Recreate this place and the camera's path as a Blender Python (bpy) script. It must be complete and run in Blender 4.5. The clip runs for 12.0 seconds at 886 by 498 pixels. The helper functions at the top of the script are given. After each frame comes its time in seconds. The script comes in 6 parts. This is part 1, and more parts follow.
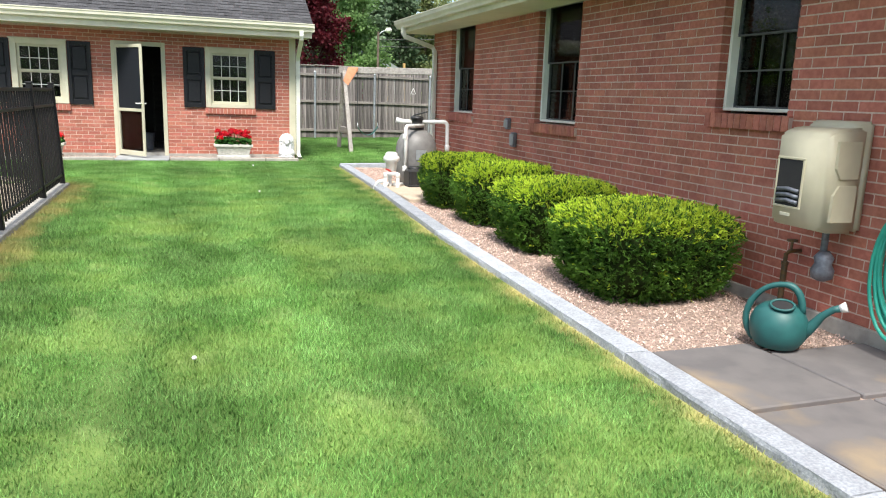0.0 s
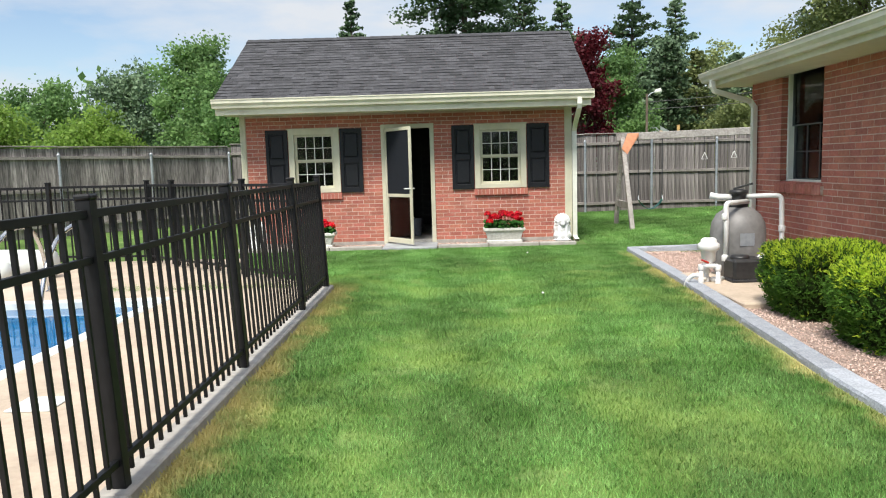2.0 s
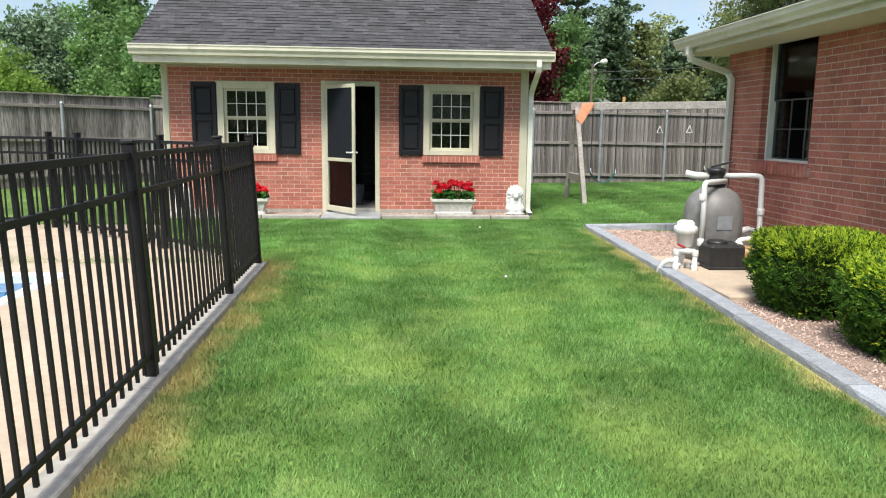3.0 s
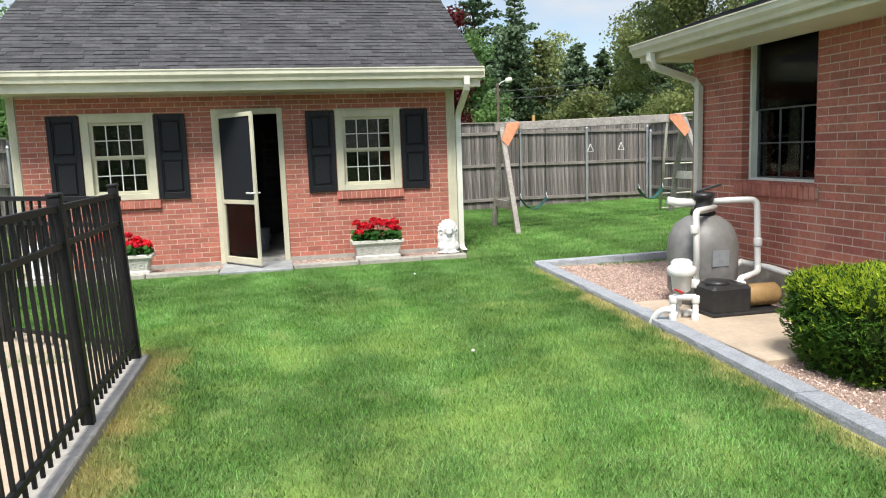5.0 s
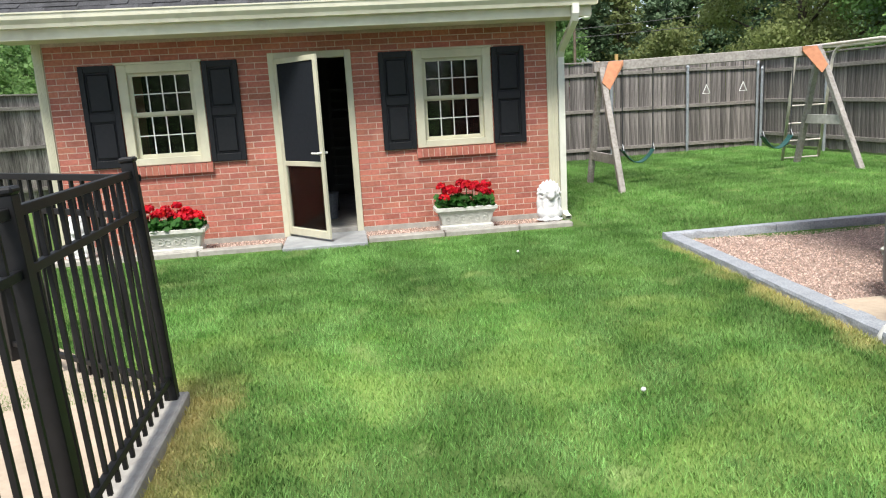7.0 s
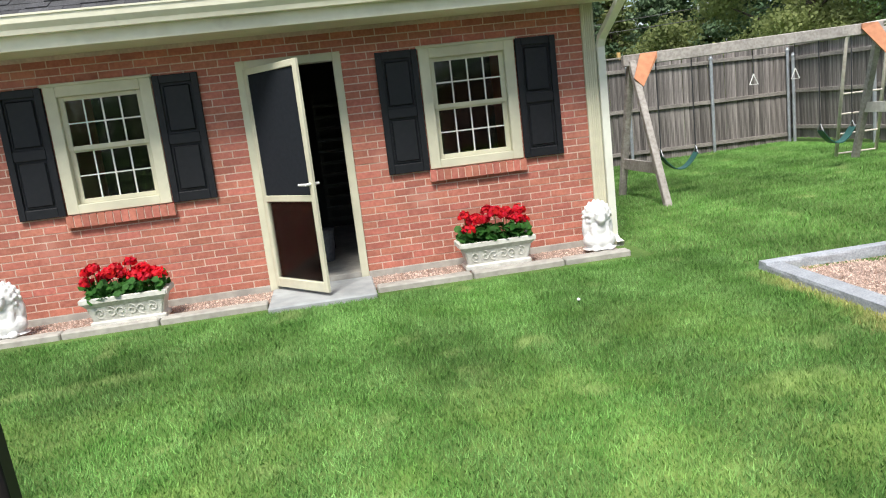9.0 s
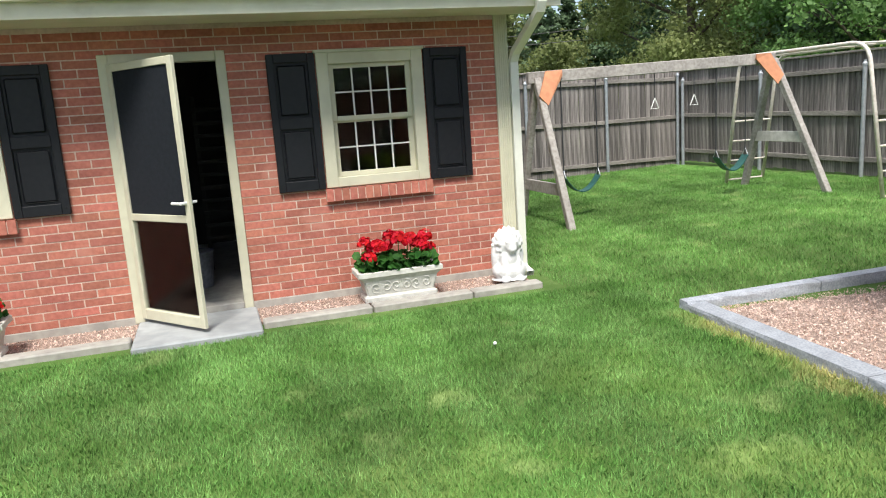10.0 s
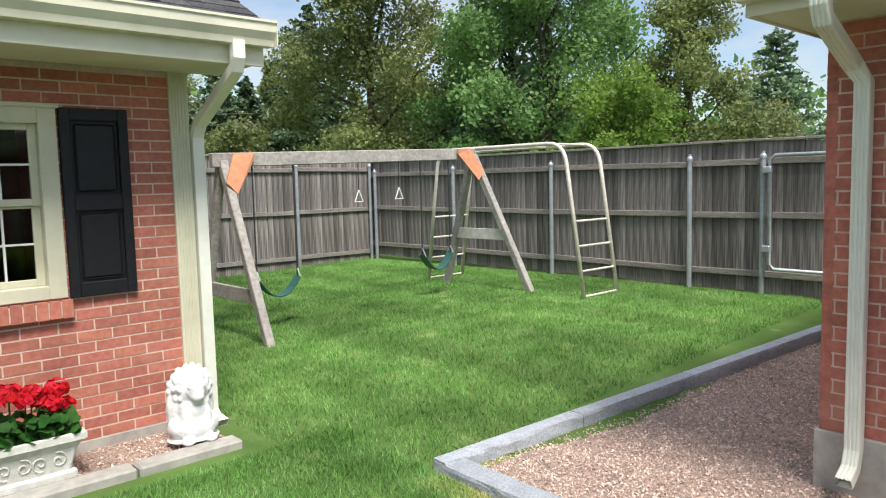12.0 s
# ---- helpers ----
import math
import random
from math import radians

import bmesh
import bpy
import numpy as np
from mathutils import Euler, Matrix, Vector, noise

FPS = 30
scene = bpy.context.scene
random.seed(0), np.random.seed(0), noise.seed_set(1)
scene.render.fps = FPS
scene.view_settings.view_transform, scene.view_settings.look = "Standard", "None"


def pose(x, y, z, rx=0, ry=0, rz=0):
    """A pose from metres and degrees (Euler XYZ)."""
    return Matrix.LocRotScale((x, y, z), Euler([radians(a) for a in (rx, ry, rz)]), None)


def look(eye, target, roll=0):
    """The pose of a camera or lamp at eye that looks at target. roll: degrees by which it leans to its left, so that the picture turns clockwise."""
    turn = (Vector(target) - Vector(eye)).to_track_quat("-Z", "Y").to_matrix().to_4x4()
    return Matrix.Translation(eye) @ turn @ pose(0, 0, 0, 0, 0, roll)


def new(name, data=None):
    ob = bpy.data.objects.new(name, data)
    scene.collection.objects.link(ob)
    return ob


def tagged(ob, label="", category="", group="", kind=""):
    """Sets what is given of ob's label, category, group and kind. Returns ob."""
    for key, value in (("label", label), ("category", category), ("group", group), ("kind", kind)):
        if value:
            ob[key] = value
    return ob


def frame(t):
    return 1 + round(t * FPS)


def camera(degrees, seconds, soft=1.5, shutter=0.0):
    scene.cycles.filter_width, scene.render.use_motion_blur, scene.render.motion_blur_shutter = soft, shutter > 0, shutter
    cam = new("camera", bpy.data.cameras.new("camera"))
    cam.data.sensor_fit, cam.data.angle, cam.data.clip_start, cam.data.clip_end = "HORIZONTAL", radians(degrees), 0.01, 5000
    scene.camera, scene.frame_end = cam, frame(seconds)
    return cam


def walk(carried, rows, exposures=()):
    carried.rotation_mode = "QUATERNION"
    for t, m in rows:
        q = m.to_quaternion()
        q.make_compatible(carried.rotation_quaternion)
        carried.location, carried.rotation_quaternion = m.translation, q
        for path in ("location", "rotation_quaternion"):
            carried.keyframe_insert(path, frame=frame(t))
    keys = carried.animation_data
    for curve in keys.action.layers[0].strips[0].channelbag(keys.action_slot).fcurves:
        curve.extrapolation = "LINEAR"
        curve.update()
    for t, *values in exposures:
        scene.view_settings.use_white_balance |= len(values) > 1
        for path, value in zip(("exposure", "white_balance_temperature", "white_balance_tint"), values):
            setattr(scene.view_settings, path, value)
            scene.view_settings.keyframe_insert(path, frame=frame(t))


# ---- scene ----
cam = camera(62.2, 12.0, soft=1.1)
PATH = [
    (0, (-0.236, 0.163, 1.262), (0.407, 2.013, 0.859), 2.0),
    (0.5, (-0.186, 0.72, 1.312), (0.329, 2.63, 1.013), 3.9),
    (1, (-0.175, 1.216, 1.317), (0.095, 3.173, 1.003), 0.8),
    (1.5, (-0.285, 1.835, 1.349), (-0.298, 3.821, 1.116), -1.1),
    (2, (-0.335, 2.262, 1.36), (-0.362, 4.249, 1.132), -1.6),
    (2.5, (-0.413, 2.798, 1.36), (-0.342, 4.775, 1.066), 1.0),
    (2.7, (-0.454, 2.961, 1.355), (-0.327, 4.931, 1.034), 1.6),
    (4.3, (-0.731, 4.325, 1.41), (-0.465, 6.28, 1.083), -3.1),
    (4.5, (-0.711, 4.464, 1.426), (-0.388, 6.413, 1.115), -3.2),
    (5, (-0.666, 4.897, 1.422), (-0.251, 6.836, 1.159), -2.0),
    (5.5, (-0.63, 5.3, 1.435), (-0.045, 7.193, 1.158), -2.5),
    (6, (-0.683, 5.687, 1.43), (-0.072, 7.561, 1.094), -3.9),
    (6.5, (-0.691, 6.177, 1.443), (-0.402, 8.121, 1.074), -4.1),
    (7, (-0.783, 6.601, 1.463), (-0.538, 8.546, 1.066), -3.3),
    (7.5, (-0.785, 7.025, 1.433), (-0.517, 8.978, 1.093), -4.4),
    (7.7, (-0.789, 7.227, 1.444), (-0.59, 9.194, 1.139), -5.0),
    (9.3, (-0.853, 8.601, 1.445), (-0.575, 10.547, 1.074), -6.8),
    (9.5, (-0.85, 8.734, 1.446), (-0.579, 10.682, 1.083), -6.4),
    (10, (-0.835, 9.085, 1.522), (-0.259, 10.963, 1.147), -3.9),
    (10.5, (-0.74, 9.538, 1.516), (0.188, 11.278, 1.18), -0.3),
    (10.9, (-0.678, 9.861, 1.542), (0.533, 11.428, 1.258), 0.8),
    (11, (-0.652, 9.929, 1.546), (0.61, 11.455, 1.265), 0.9),
    (11.5, (-0.54, 10.262, 1.589), (0.854, 11.674, 1.344), -0.1),
    (12, (-0.261, 10.615, 1.568), (1.08, 12.087, 1.38), -1.4),
]
walk(cam, [(t, look(eye, target, roll)) for t, eye, target, roll in PATH],
     exposures=[(0, 1.0), (0.5, 0.94), (1.1, 0.88), (1.7, 0.715), (2.5, 0.71), (4.3, 0.73), (12.0, 0.74)])

# ---- world, sun ----
SUN_EL, SUN_AZ = 57.0, 199.0
world = bpy.data.worlds.new("sky")
scene.world = world
world.use_nodes = True
wn, wl = world.node_tree.nodes, world.node_tree.links
wn.clear()
w_out = wn.new("ShaderNodeOutputWorld")
w_bg = wn.new("ShaderNodeBackground")
w_sky = wn.new("ShaderNodeTexSky")
w_sky.sky_type = "NISHITA"
w_sky.sun_disc = False
w_sky.sun_elevation, w_sky.sun_rotation = radians(SUN_EL), radians(SUN_AZ)
w_tc = wn.new("ShaderNodeTexCoord")
w_map = wn.new("ShaderNodeMapping")
w_map.inputs["Scale"].default_value = (2.2, 2.2, 7.0)
w_noise = wn.new("ShaderNodeTexNoise")
w_noise.inputs["Scale"].default_value = 1.5
w_noise.inputs["Detail"].default_value = 7.0
w_noise.inputs["Roughness"].default_value = 0.55
w_ramp = wn.new("ShaderNodeValToRGB")
w_ramp.color_ramp.elements[0].position, w_ramp.color_ramp.elements[1].position = 0.41, 0.66
w_mix = wn.new("ShaderNodeMix")
w_mix.data_type = "RGBA"
w_sep = wn.new("ShaderNodeSeparateXYZ")
w_up = wn.new("ShaderNodeMapRange")  # cloud cover is brighter overhead than at the horizon
w_up.inputs["From Min"].default_value, w_up.inputs["From Max"].default_value = 0.25, 0.95
w_cl = wn.new("ShaderNodeMix")
w_cl.data_type = "RGBA"
w_cl.inputs[6].default_value, w_cl.inputs[7].default_value = (4.7, 4.95, 5.3, 1), (15.0, 14.9, 14.7, 1)
wl.new(w_tc.outputs["Generated"], w_sep.inputs[0])
wl.new(w_sep.outputs["Z"], w_up.inputs["Value"])
wl.new(w_up.outputs[0], w_cl.inputs[0])
wl.new(w_cl.outputs[2], w_mix.inputs[7])
wl.new(w_tc.outputs["Generated"], w_map.inputs["Vector"])
wl.new(w_map.outputs[0], w_noise.inputs["Vector"])
wl.new(w_noise.outputs["Fac"], w_ramp.inputs[0])
wl.new(w_ramp.outputs[0], w_mix.inputs[0])
wl.new(w_sky.outputs[0], w_mix.inputs[6])
wl.new(w_mix.outputs[2], w_bg.inputs["Color"])
w_bg.inputs["Strength"].default_value = 0.10
wl.new(w_bg.outputs[0], w_out.inputs[0])
sun = new("sun", bpy.data.lights.new("sun", "SUN"))
sun.data.energy, sun.data.angle, sun.data.color = 3.2, radians(16.0), (1.0, 0.955, 0.88)
sun_dir = Vector((math.sin(radians(SUN_AZ)) * math.cos(radians(SUN_EL)), math.cos(radians(SUN_AZ)) * math.cos(radians(SUN_EL)), math.sin(radians(SUN_EL))))
sun.matrix_world = look(tuple(sun_dir * 50), (0, 0, 0))


# ---- materials ----
def mat(name, c1, c2=None, scale=8.0, rough=0.8, metal=0.0, bump=0.0, bscale=60.0, rand=None, vary=0.12, stretch=(1, 1, 1), stain=None, spec=0.5, coords="Object", spread=0.16):
    """A surface with a two-colour grain at one scale, broad soft mottling at another, and a fine bump. rand: 'object' or 'island' varies pieces."""
    m = bpy.data.materials.new(name)
    m.use_nodes = True
    n, l = m.node_tree.nodes, m.node_tree.links
    b = n["Principled BSDF"]
    b.inputs["Roughness"].default_value = rough
    b.inputs["Metallic"].default_value = metal
    b.inputs["Specular IOR Level"].default_value = spec
    c2 = c2 or tuple(min(1, v * 0.8) for v in c1)
    tc = n.new("ShaderNodeTexCoord")
    mp = n.new("ShaderNodeMapping")
    mp.inputs["Scale"].default_value = stretch
    if coords == "World":
        geo = n.new("ShaderNodeNewGeometry")
        l.new(geo.outputs["Position"], mp.inputs["Vector"])
    else:
        l.new(tc.outputs["Object"], mp.inputs["Vector"])
    n1 = n.new("ShaderNodeTexNoise")
    n1.inputs["Scale"].default_value = scale
    n1.inputs["Detail"].default_value = 5
    l.new(mp.outputs[0], n1.inputs["Vector"])
    rp = n.new("ShaderNodeValToRGB")
    rp.color_ramp.elements[0].position, rp.color_ramp.elements[1].position = 0.35, 0.65
    rp.color_ramp.elements[0].color, rp.color_ramp.elements[1].color = (*c1, 1), (*c2, 1)
    l.new(n1.outputs["Fac"], rp.inputs[0])
    n2 = n.new("ShaderNodeTexNoise")
    n2.inputs["Scale"].default_value = scale * 0.13
    l.new(mp.outputs[0], n2.inputs["Vector"])
    mr = n.new("ShaderNodeMapRange")
    mr.inputs["From Min"].default_value, mr.inputs["From Max"].default_value = 0.3, 0.7
    mr.inputs["To Min"].default_value, mr.inputs["To Max"].default_value = 1 - vary, 1 + vary
    l.new(n2.outputs["Fac"], mr.inputs["Value"])
    hs = n.new("ShaderNodeHueSaturation")
    l.new(rp.outputs[0], hs.inputs["Color"])
    value = mr.outputs[0]
    if rand:
        if rand == "object":
            src = n.new("ShaderNodeObjectInfo").outputs["Random"]
        else:
            src = n.new("ShaderNodeNewGeometry").outputs["Random Per Island"]
        r2 = n.new("ShaderNodeMapRange")
        r2.inputs["To Min"].default_value, r2.inputs["To Max"].default_value = 1 - spread, 1 + spread
        l.new(src, r2.inputs["Value"])
        mul = n.new("ShaderNodeMath")
        mul.operation = "MULTIPLY"
        l.new(value, mul.inputs[0])
        l.new(r2.outputs[0], mul.inputs[1])
        value = mul.outputs[0]
        r3 = n.new("ShaderNodeMapRange")
        r3.inputs["To Min"].default_value, r3.inputs["To Max"].default_value = 0.495, 0.505
        wn_ = n.new("ShaderNodeTexWhiteNoise")
        wn_.noise_dimensions = "1D"
        l.new(src, wn_.inputs["W"])
        l.new(wn_.outputs["Value"], r3.inputs["Value"])
        l.new(r3.outputs[0], hs.inputs["Hue"])
    l.new(value, hs.inputs["Value"])
    colour = hs.outputs[0]
    if stain:
        n3 = n.new("ShaderNodeTexNoise")
        n3.inputs["Scale"].default_value = stain[1]
        n3.inputs["Detail"].default_value = 6
        l.new(mp.outputs[0], n3.inputs["Vector"])
        r4 = n.new("ShaderNodeMapRange")
        r4.inputs["From Min"].default_value, r4.inputs["From Max"].default_value = stain[2], stain[2] + 0.14
        l.new(n3.outputs["Fac"], r4.inputs["Value"])
        mx = n.new("ShaderNodeMix")
        mx.data_type = "RGBA"
        l.new(r4.outputs[0], mx.inputs[0])
        l.new(colour, mx.inputs[6])
        mx.inputs[7].default_value = (*stain[0], 1)
        colour = mx.outputs[2]
    l.new(colour, b.inputs["Base Color"])
    if bump:
        nb = n.new("ShaderNodeTexNoise")
        nb.inputs["Scale"].default_value = bscale
        nb.inputs["Detail"].default_value = 4
        l.new(mp.outputs[0], nb.inputs["Vector"])
        bp = n.new("ShaderNodeBump")
        bp.inputs["Strength"].default_value = bump
        bp.inputs["Distance"].default_value = 0.01
        l.new(nb.outputs["Fac"], bp.inputs["Height"])
        l.new(bp.outputs[0], b.inputs["Normal"])
    return m


def leaf_mat(name, c1, c2, scale=1.2, trans=0.46, rough=0.6):
    """Foliage: varies leaf by leaf and in broad masses, and lets some light through."""
    m = mat(name, c1, c2, scale=scale, rough=rough, rand="island", vary=0.25, coords="World", spec=0.25)
    n, l = m.node_tree.nodes, m.node_tree.links
    b = n["Principled BSDF"]
    t = n.new("ShaderNodeBsdfTranslucent")
    l.new(b.inputs["Base Color"].links[0].from_socket, t.inputs["Color"])
    mx = n.new("ShaderNodeMixShader")
    mx.inputs[0].default_value = trans
    l.new(b.outputs[0], mx.inputs[1])
    l.new(t.outputs[0], mx.inputs[2])
    l.new(mx.outputs[0], n["Material Output"].inputs[0])
    return m


def glass_mat(name, colour=(0.9, 0.95, 0.95)):
    m = bpy.data.materials.new(name)
    m.use_nodes = True
    n, l = m.node_tree.nodes, m.node_tree.links
    n.remove(n["Principled BSDF"])
    tr, gl, mx, fr = n.new("ShaderNodeBsdfTransparent"), n.new("ShaderNodeBsdfGlossy"), n.new("ShaderNodeMixShader"), n.new("ShaderNodeFresnel")
    tr.inputs[0].default_value = (*colour, 1)
    gl.inputs["Roughness"].default_value = 0.02
    fr.inputs[0].default_value = 1.38
    l.new(fr.outputs[0], mx.inputs[0])
    l.new(tr.outputs[0], mx.inputs[1])
    l.new(gl.outputs[0], mx.inputs[2])
    l.new(mx.outputs[0], n["Material Output"].inputs[0])
    return m


BRICK_A, BRICK_B = (0.47, 0.172, 0.122), (0.375, 0.125, 0.088)
M = {}
M["brick"] = mat("brick_piece", BRICK_A, BRICK_B, 30, 0.9, bump=0.35, bscale=220, rand="object", coords="World", stain=((0.51, 0.22, 0.165), 2.3, 0.60))
M["brick_mass"] = mat("brick_joined", BRICK_A, BRICK_B, 30, 0.9, bump=0.35, bscale=220, rand="island", coords="World", stain=((0.51, 0.22, 0.165), 2.3, 0.60))
M["mortar"] = mat("mortar", (0.64, 0.51, 0.425), (0.55, 0.42, 0.345), 40, 0.95, bump=0.3, bscale=200, coords="World")
M["trim"] = mat("cream_paint", (0.60, 0.58, 0.44), (0.56, 0.54, 0.41), 12, 0.55, bump=0.05, bscale=80)
M["gutter"] = mat("gutter_paint", (0.72, 0.70, 0.56), (0.66, 0.64, 0.50), 9, 0.4, stain=((0.5, 0.47, 0.38), 3.0, 0.62))
M["spout"] = mat("downspout_paint", (0.76, 0.77, 0.68), (0.70, 0.71, 0.62), 9, 0.35)
M["soffit"] = mat("soffit_paint", (0.66, 0.65, 0.50), (0.62, 0.60, 0.46), 5, 0.7)
M["shutter"] = mat("black_shutter_paint", (0.006, 0.007, 0.010), (0.010, 0.011, 0.014), 20, 0.5, spec=0.35)
M["shingle"] = mat("asphalt_shingle", (0.082, 0.082, 0.088), (0.036, 0.036, 0.039), 90, 0.95, bump=0.5, bscale=300, rand="island", spread=0.32, vary=0.2, coords="World")
M["drip"] = mat("maroon_drip_edge", (0.10, 0.035, 0.035), (0.08, 0.03, 0.03), 9, 0.5)
M["concrete"] = mat("concrete", (0.42, 0.40, 0.36), (0.33, 0.31, 0.28), 14, 0.92, bump=0.3, bscale=120, stain=((0.25, 0.24, 0.22), 1.8, 0.6))
M["deck"] = mat("pool_deck_concrete", (0.50, 0.41, 0.31), (0.45, 0.36, 0.275), 25, 0.9, bump=0.25, bscale=200, stain=((0.52, 0.45, 0.37), 0.8, 0.60), coords="World")
M["granite"] = mat("granite_kerb", (0.41, 0.435, 0.475), (0.28, 0.30, 0.335), 70, 0.85, bump=0.6, bscale=90, rand="object", coords="World")
M["bluestone"] = mat("bluestone_flag", (0.185, 0.172, 0.170), (0.145, 0.136, 0.138), 6, 0.8, bump=0.15, bscale=50, rand="object", stain=((0.30, 0.235, 0.16), 1.5, 0.58), coords="World")
M["step"] = mat("grey_step_stone", (0.36, 0.375, 0.38), (0.29, 0.305, 0.31), 8, 0.9, bump=0.2, bscale=80, stain=((0.24, 0.25, 0.25), 2.2, 0.6), coords="World")
M["wood"] = mat("weathered_wood", (0.30, 0.272, 0.255), (0.115, 0.102, 0.097), 8, 0.9, bump=0.7, bscale=40, rand="object", spread=0.42, vary=0.3, stretch=(6, 6, 0.5))
M["wood_mass"] = mat("weathered_wood_joined", (0.30, 0.272, 0.255), (0.115, 0.102, 0.097), 8, 0.9, bump=0.7, bscale=40, rand="island", spread=0.42, vary=0.3, stretch=(6, 6, 0.5))
M["rail"] = mat("weathered_rail", (0.29, 0.265, 0.24), (0.17, 0.155, 0.14), 16, 0.9, bump=0.5, bscale=40, stretch=(1, 1, 8), vary=0.2)
M["beam"] = mat("weathered_timber", (0.41, 0.385, 0.36), (0.29, 0.265, 0.245), 26, 0.9, bump=0.5, bscale=50, vary=0.2)
M["pale_board"] = mat("pale_weathered_board", (0.60, 0.58, 0.54), (0.46, 0.44, 0.40), 14, 0.9, bump=0.3)
M["ply"] = mat("orange_plywood", (0.62, 0.28, 0.15), (0.52, 0.22, 0.12), 14, 0.8, bump=0.2)
M["galv"] = mat("galvanised_pipe", (0.42, 0.45, 0.48), (0.34, 0.37, 0.40), 18, 0.5, metal=0.5)
M["pipe_old"] = mat("painted_rusty_pipe", (0.74, 0.69, 0.63), (0.62, 0.55, 0.49), 20, 0.6, stain=((0.36, 0.23, 0.15), 9, 0.70))
M["alu"] = mat("black_aluminium", (0.008, 0.008, 0.009), (0.012, 0.012, 0.013), 20, 0.5, spec=0.3)
M["white_pvc"] = mat("white_pvc", (0.80, 0.80, 0.78), (0.74, 0.74, 0.72), 10, 0.35)
M["tank"] = mat("grey_fibreglass", (0.235, 0.228, 0.222), (0.18, 0.175, 0.17), 12, 0.5, vary=0.2, stain=((0.40, 0.40, 0.39), 2.0, 0.58))
M["black_plastic"] = mat("black_plastic", (0.016, 0.016, 0.017), (0.026, 0.026, 0.027), 20, 0.45)
M["motor"] = mat("tan_motor_paint", (0.38, 0.24, 0.10), (0.30, 0.19, 0.08), 12, 0.5)
M["sash"] = mat("dark_grey_sash", (0.075, 0.08, 0.08), (0.055, 0.06, 0.06), 9, 0.5)
M["red"] = mat("red_label", (0.5, 0.03, 0.02), (0.45, 0.03, 0.02), 9, 0.5)
M["beige_plastic"] = mat("beige_plastic", (0.57, 0.53, 0.39), (0.53, 0.49, 0.36), 10, 0.45, bump=0.1, bscale=150)
M["dark"] = mat("dark_interior", (0.02, 0.02, 0.022), (0.03, 0.03, 0.03), 5, 0.9)
# near-black: the dimness of the rooms is put into the colour
M["room"] = mat("shaded_room_surface", (0.045, 0.044, 0.043), (0.034, 0.034, 0.033), 3, 0.9)
# blind darkened in its colour to look shaded behind the glass
M["blind"] = mat("shaded_window_blind", (0.09, 0.095, 0.09), (0.07, 0.075, 0.07), 3, 0.9)
M["screen"] = mat("insect_screen", (0.016, 0.019, 0.025), (0.012, 0.015, 0.020), 200, 0.9, spec=0.2)
M["green_can"] = mat("green_can_plastic", (0.020, 0.118, 0.114), (0.016, 0.095, 0.094), 12, 0.5)
M["hose"] = mat("green_hose", (0.03, 0.36, 0.27), (0.025, 0.30, 0.23), 12, 0.4)
M["brass"] = mat("old_brass", (0.20, 0.13, 0.06), (0.12, 0.10, 0.07), 40, 0.45, metal=0.7)
M["meter"] = mat("grey_meter_metal", (0.22, 0.24, 0.28), (0.14, 0.15, 0.18), 30, 0.5, metal=0.4)
M["stone_white"] = mat("white_painted_stone", (0.78, 0.78, 0.77), (0.68, 0.68, 0.67), 18, 0.85, bump=0.3, bscale=90)
M["planter"] = mat("grey_cast_stone", (0.66, 0.65, 0.60), (0.54, 0.53, 0.48), 20, 0.9, bump=0.4, bscale=90, stain=((0.40, 0.40, 0.36), 4.0, 0.62))
M["soil"] = mat("dark_soil", (0.03, 0.022, 0.016), (0.045, 0.033, 0.024), 40, 0.95)
M["petal"] = leaf_mat("red_petal", (0.72, 0.012, 0.030), (0.48, 0.006, 0.018), 20, 0.25)
M["leaf"] = leaf_mat("planter_leaf", (0.06, 0.20, 0.035), (0.03, 0.11, 0.02), 20)
M["seat"] = mat("green_swing_seat", (0.02, 0.10, 0.085), (0.016, 0.08, 0.07), 10, 0.45)
M["chain"] = mat("dark_chain", (0.05, 0.055, 0.06), (0.08, 0.08, 0.085), 60, 0.5, metal=0.6)
M["trunk"] = mat("bark", (0.11, 0.085, 0.065), (0.065, 0.05, 0.04), 12, 0.95, bump=0.6, bscale=20, stretch=(3, 3, 0.6))
M["water"] = mat("pool_water_surface", (0.008, 0.13, 0.30), (0.006, 0.11, 0.27), 3, 0.04, bump=0.12, bscale=5)
M["liner"] = mat("blue_pool_liner", (0.03, 0.22, 0.42), (0.025, 0.18, 0.36), 6, 0.6)
M["chrome"] = mat("steel_rail", (0.62, 0.62, 0.62), (0.55, 0.55, 0.55), 10, 0.22, metal=1.0)
M["vinyl"] = mat("white_vinyl", (0.74, 0.76, 0.74), (0.62, 0.66, 0.62), 4, 0.6)
M["glass"] = glass_mat("window_glass")
M["far_roof"] = mat("far_grey_roof", (0.30, 0.34, 0.33), (0.24, 0.28, 0.27), 2, 0.9)
M["far_wall"] = mat("far_white_siding", (0.55, 0.57, 0.55), (0.48, 0.50, 0.48), 2, 0.9)
M["pole"] = mat("pole_wood", (0.17, 0.13, 0.10), (0.12, 0.09, 0.07), 12, 0.9)
M["cable"] = mat("grey_cable", (0.10, 0.10, 0.10), (0.08, 0.08, 0.08), 3, 0.7)
M["yellow_wood"] = mat("new_yellow_timber", (0.55, 0.36, 0.14), (0.48, 0.30, 0.12), 9, 0.8)
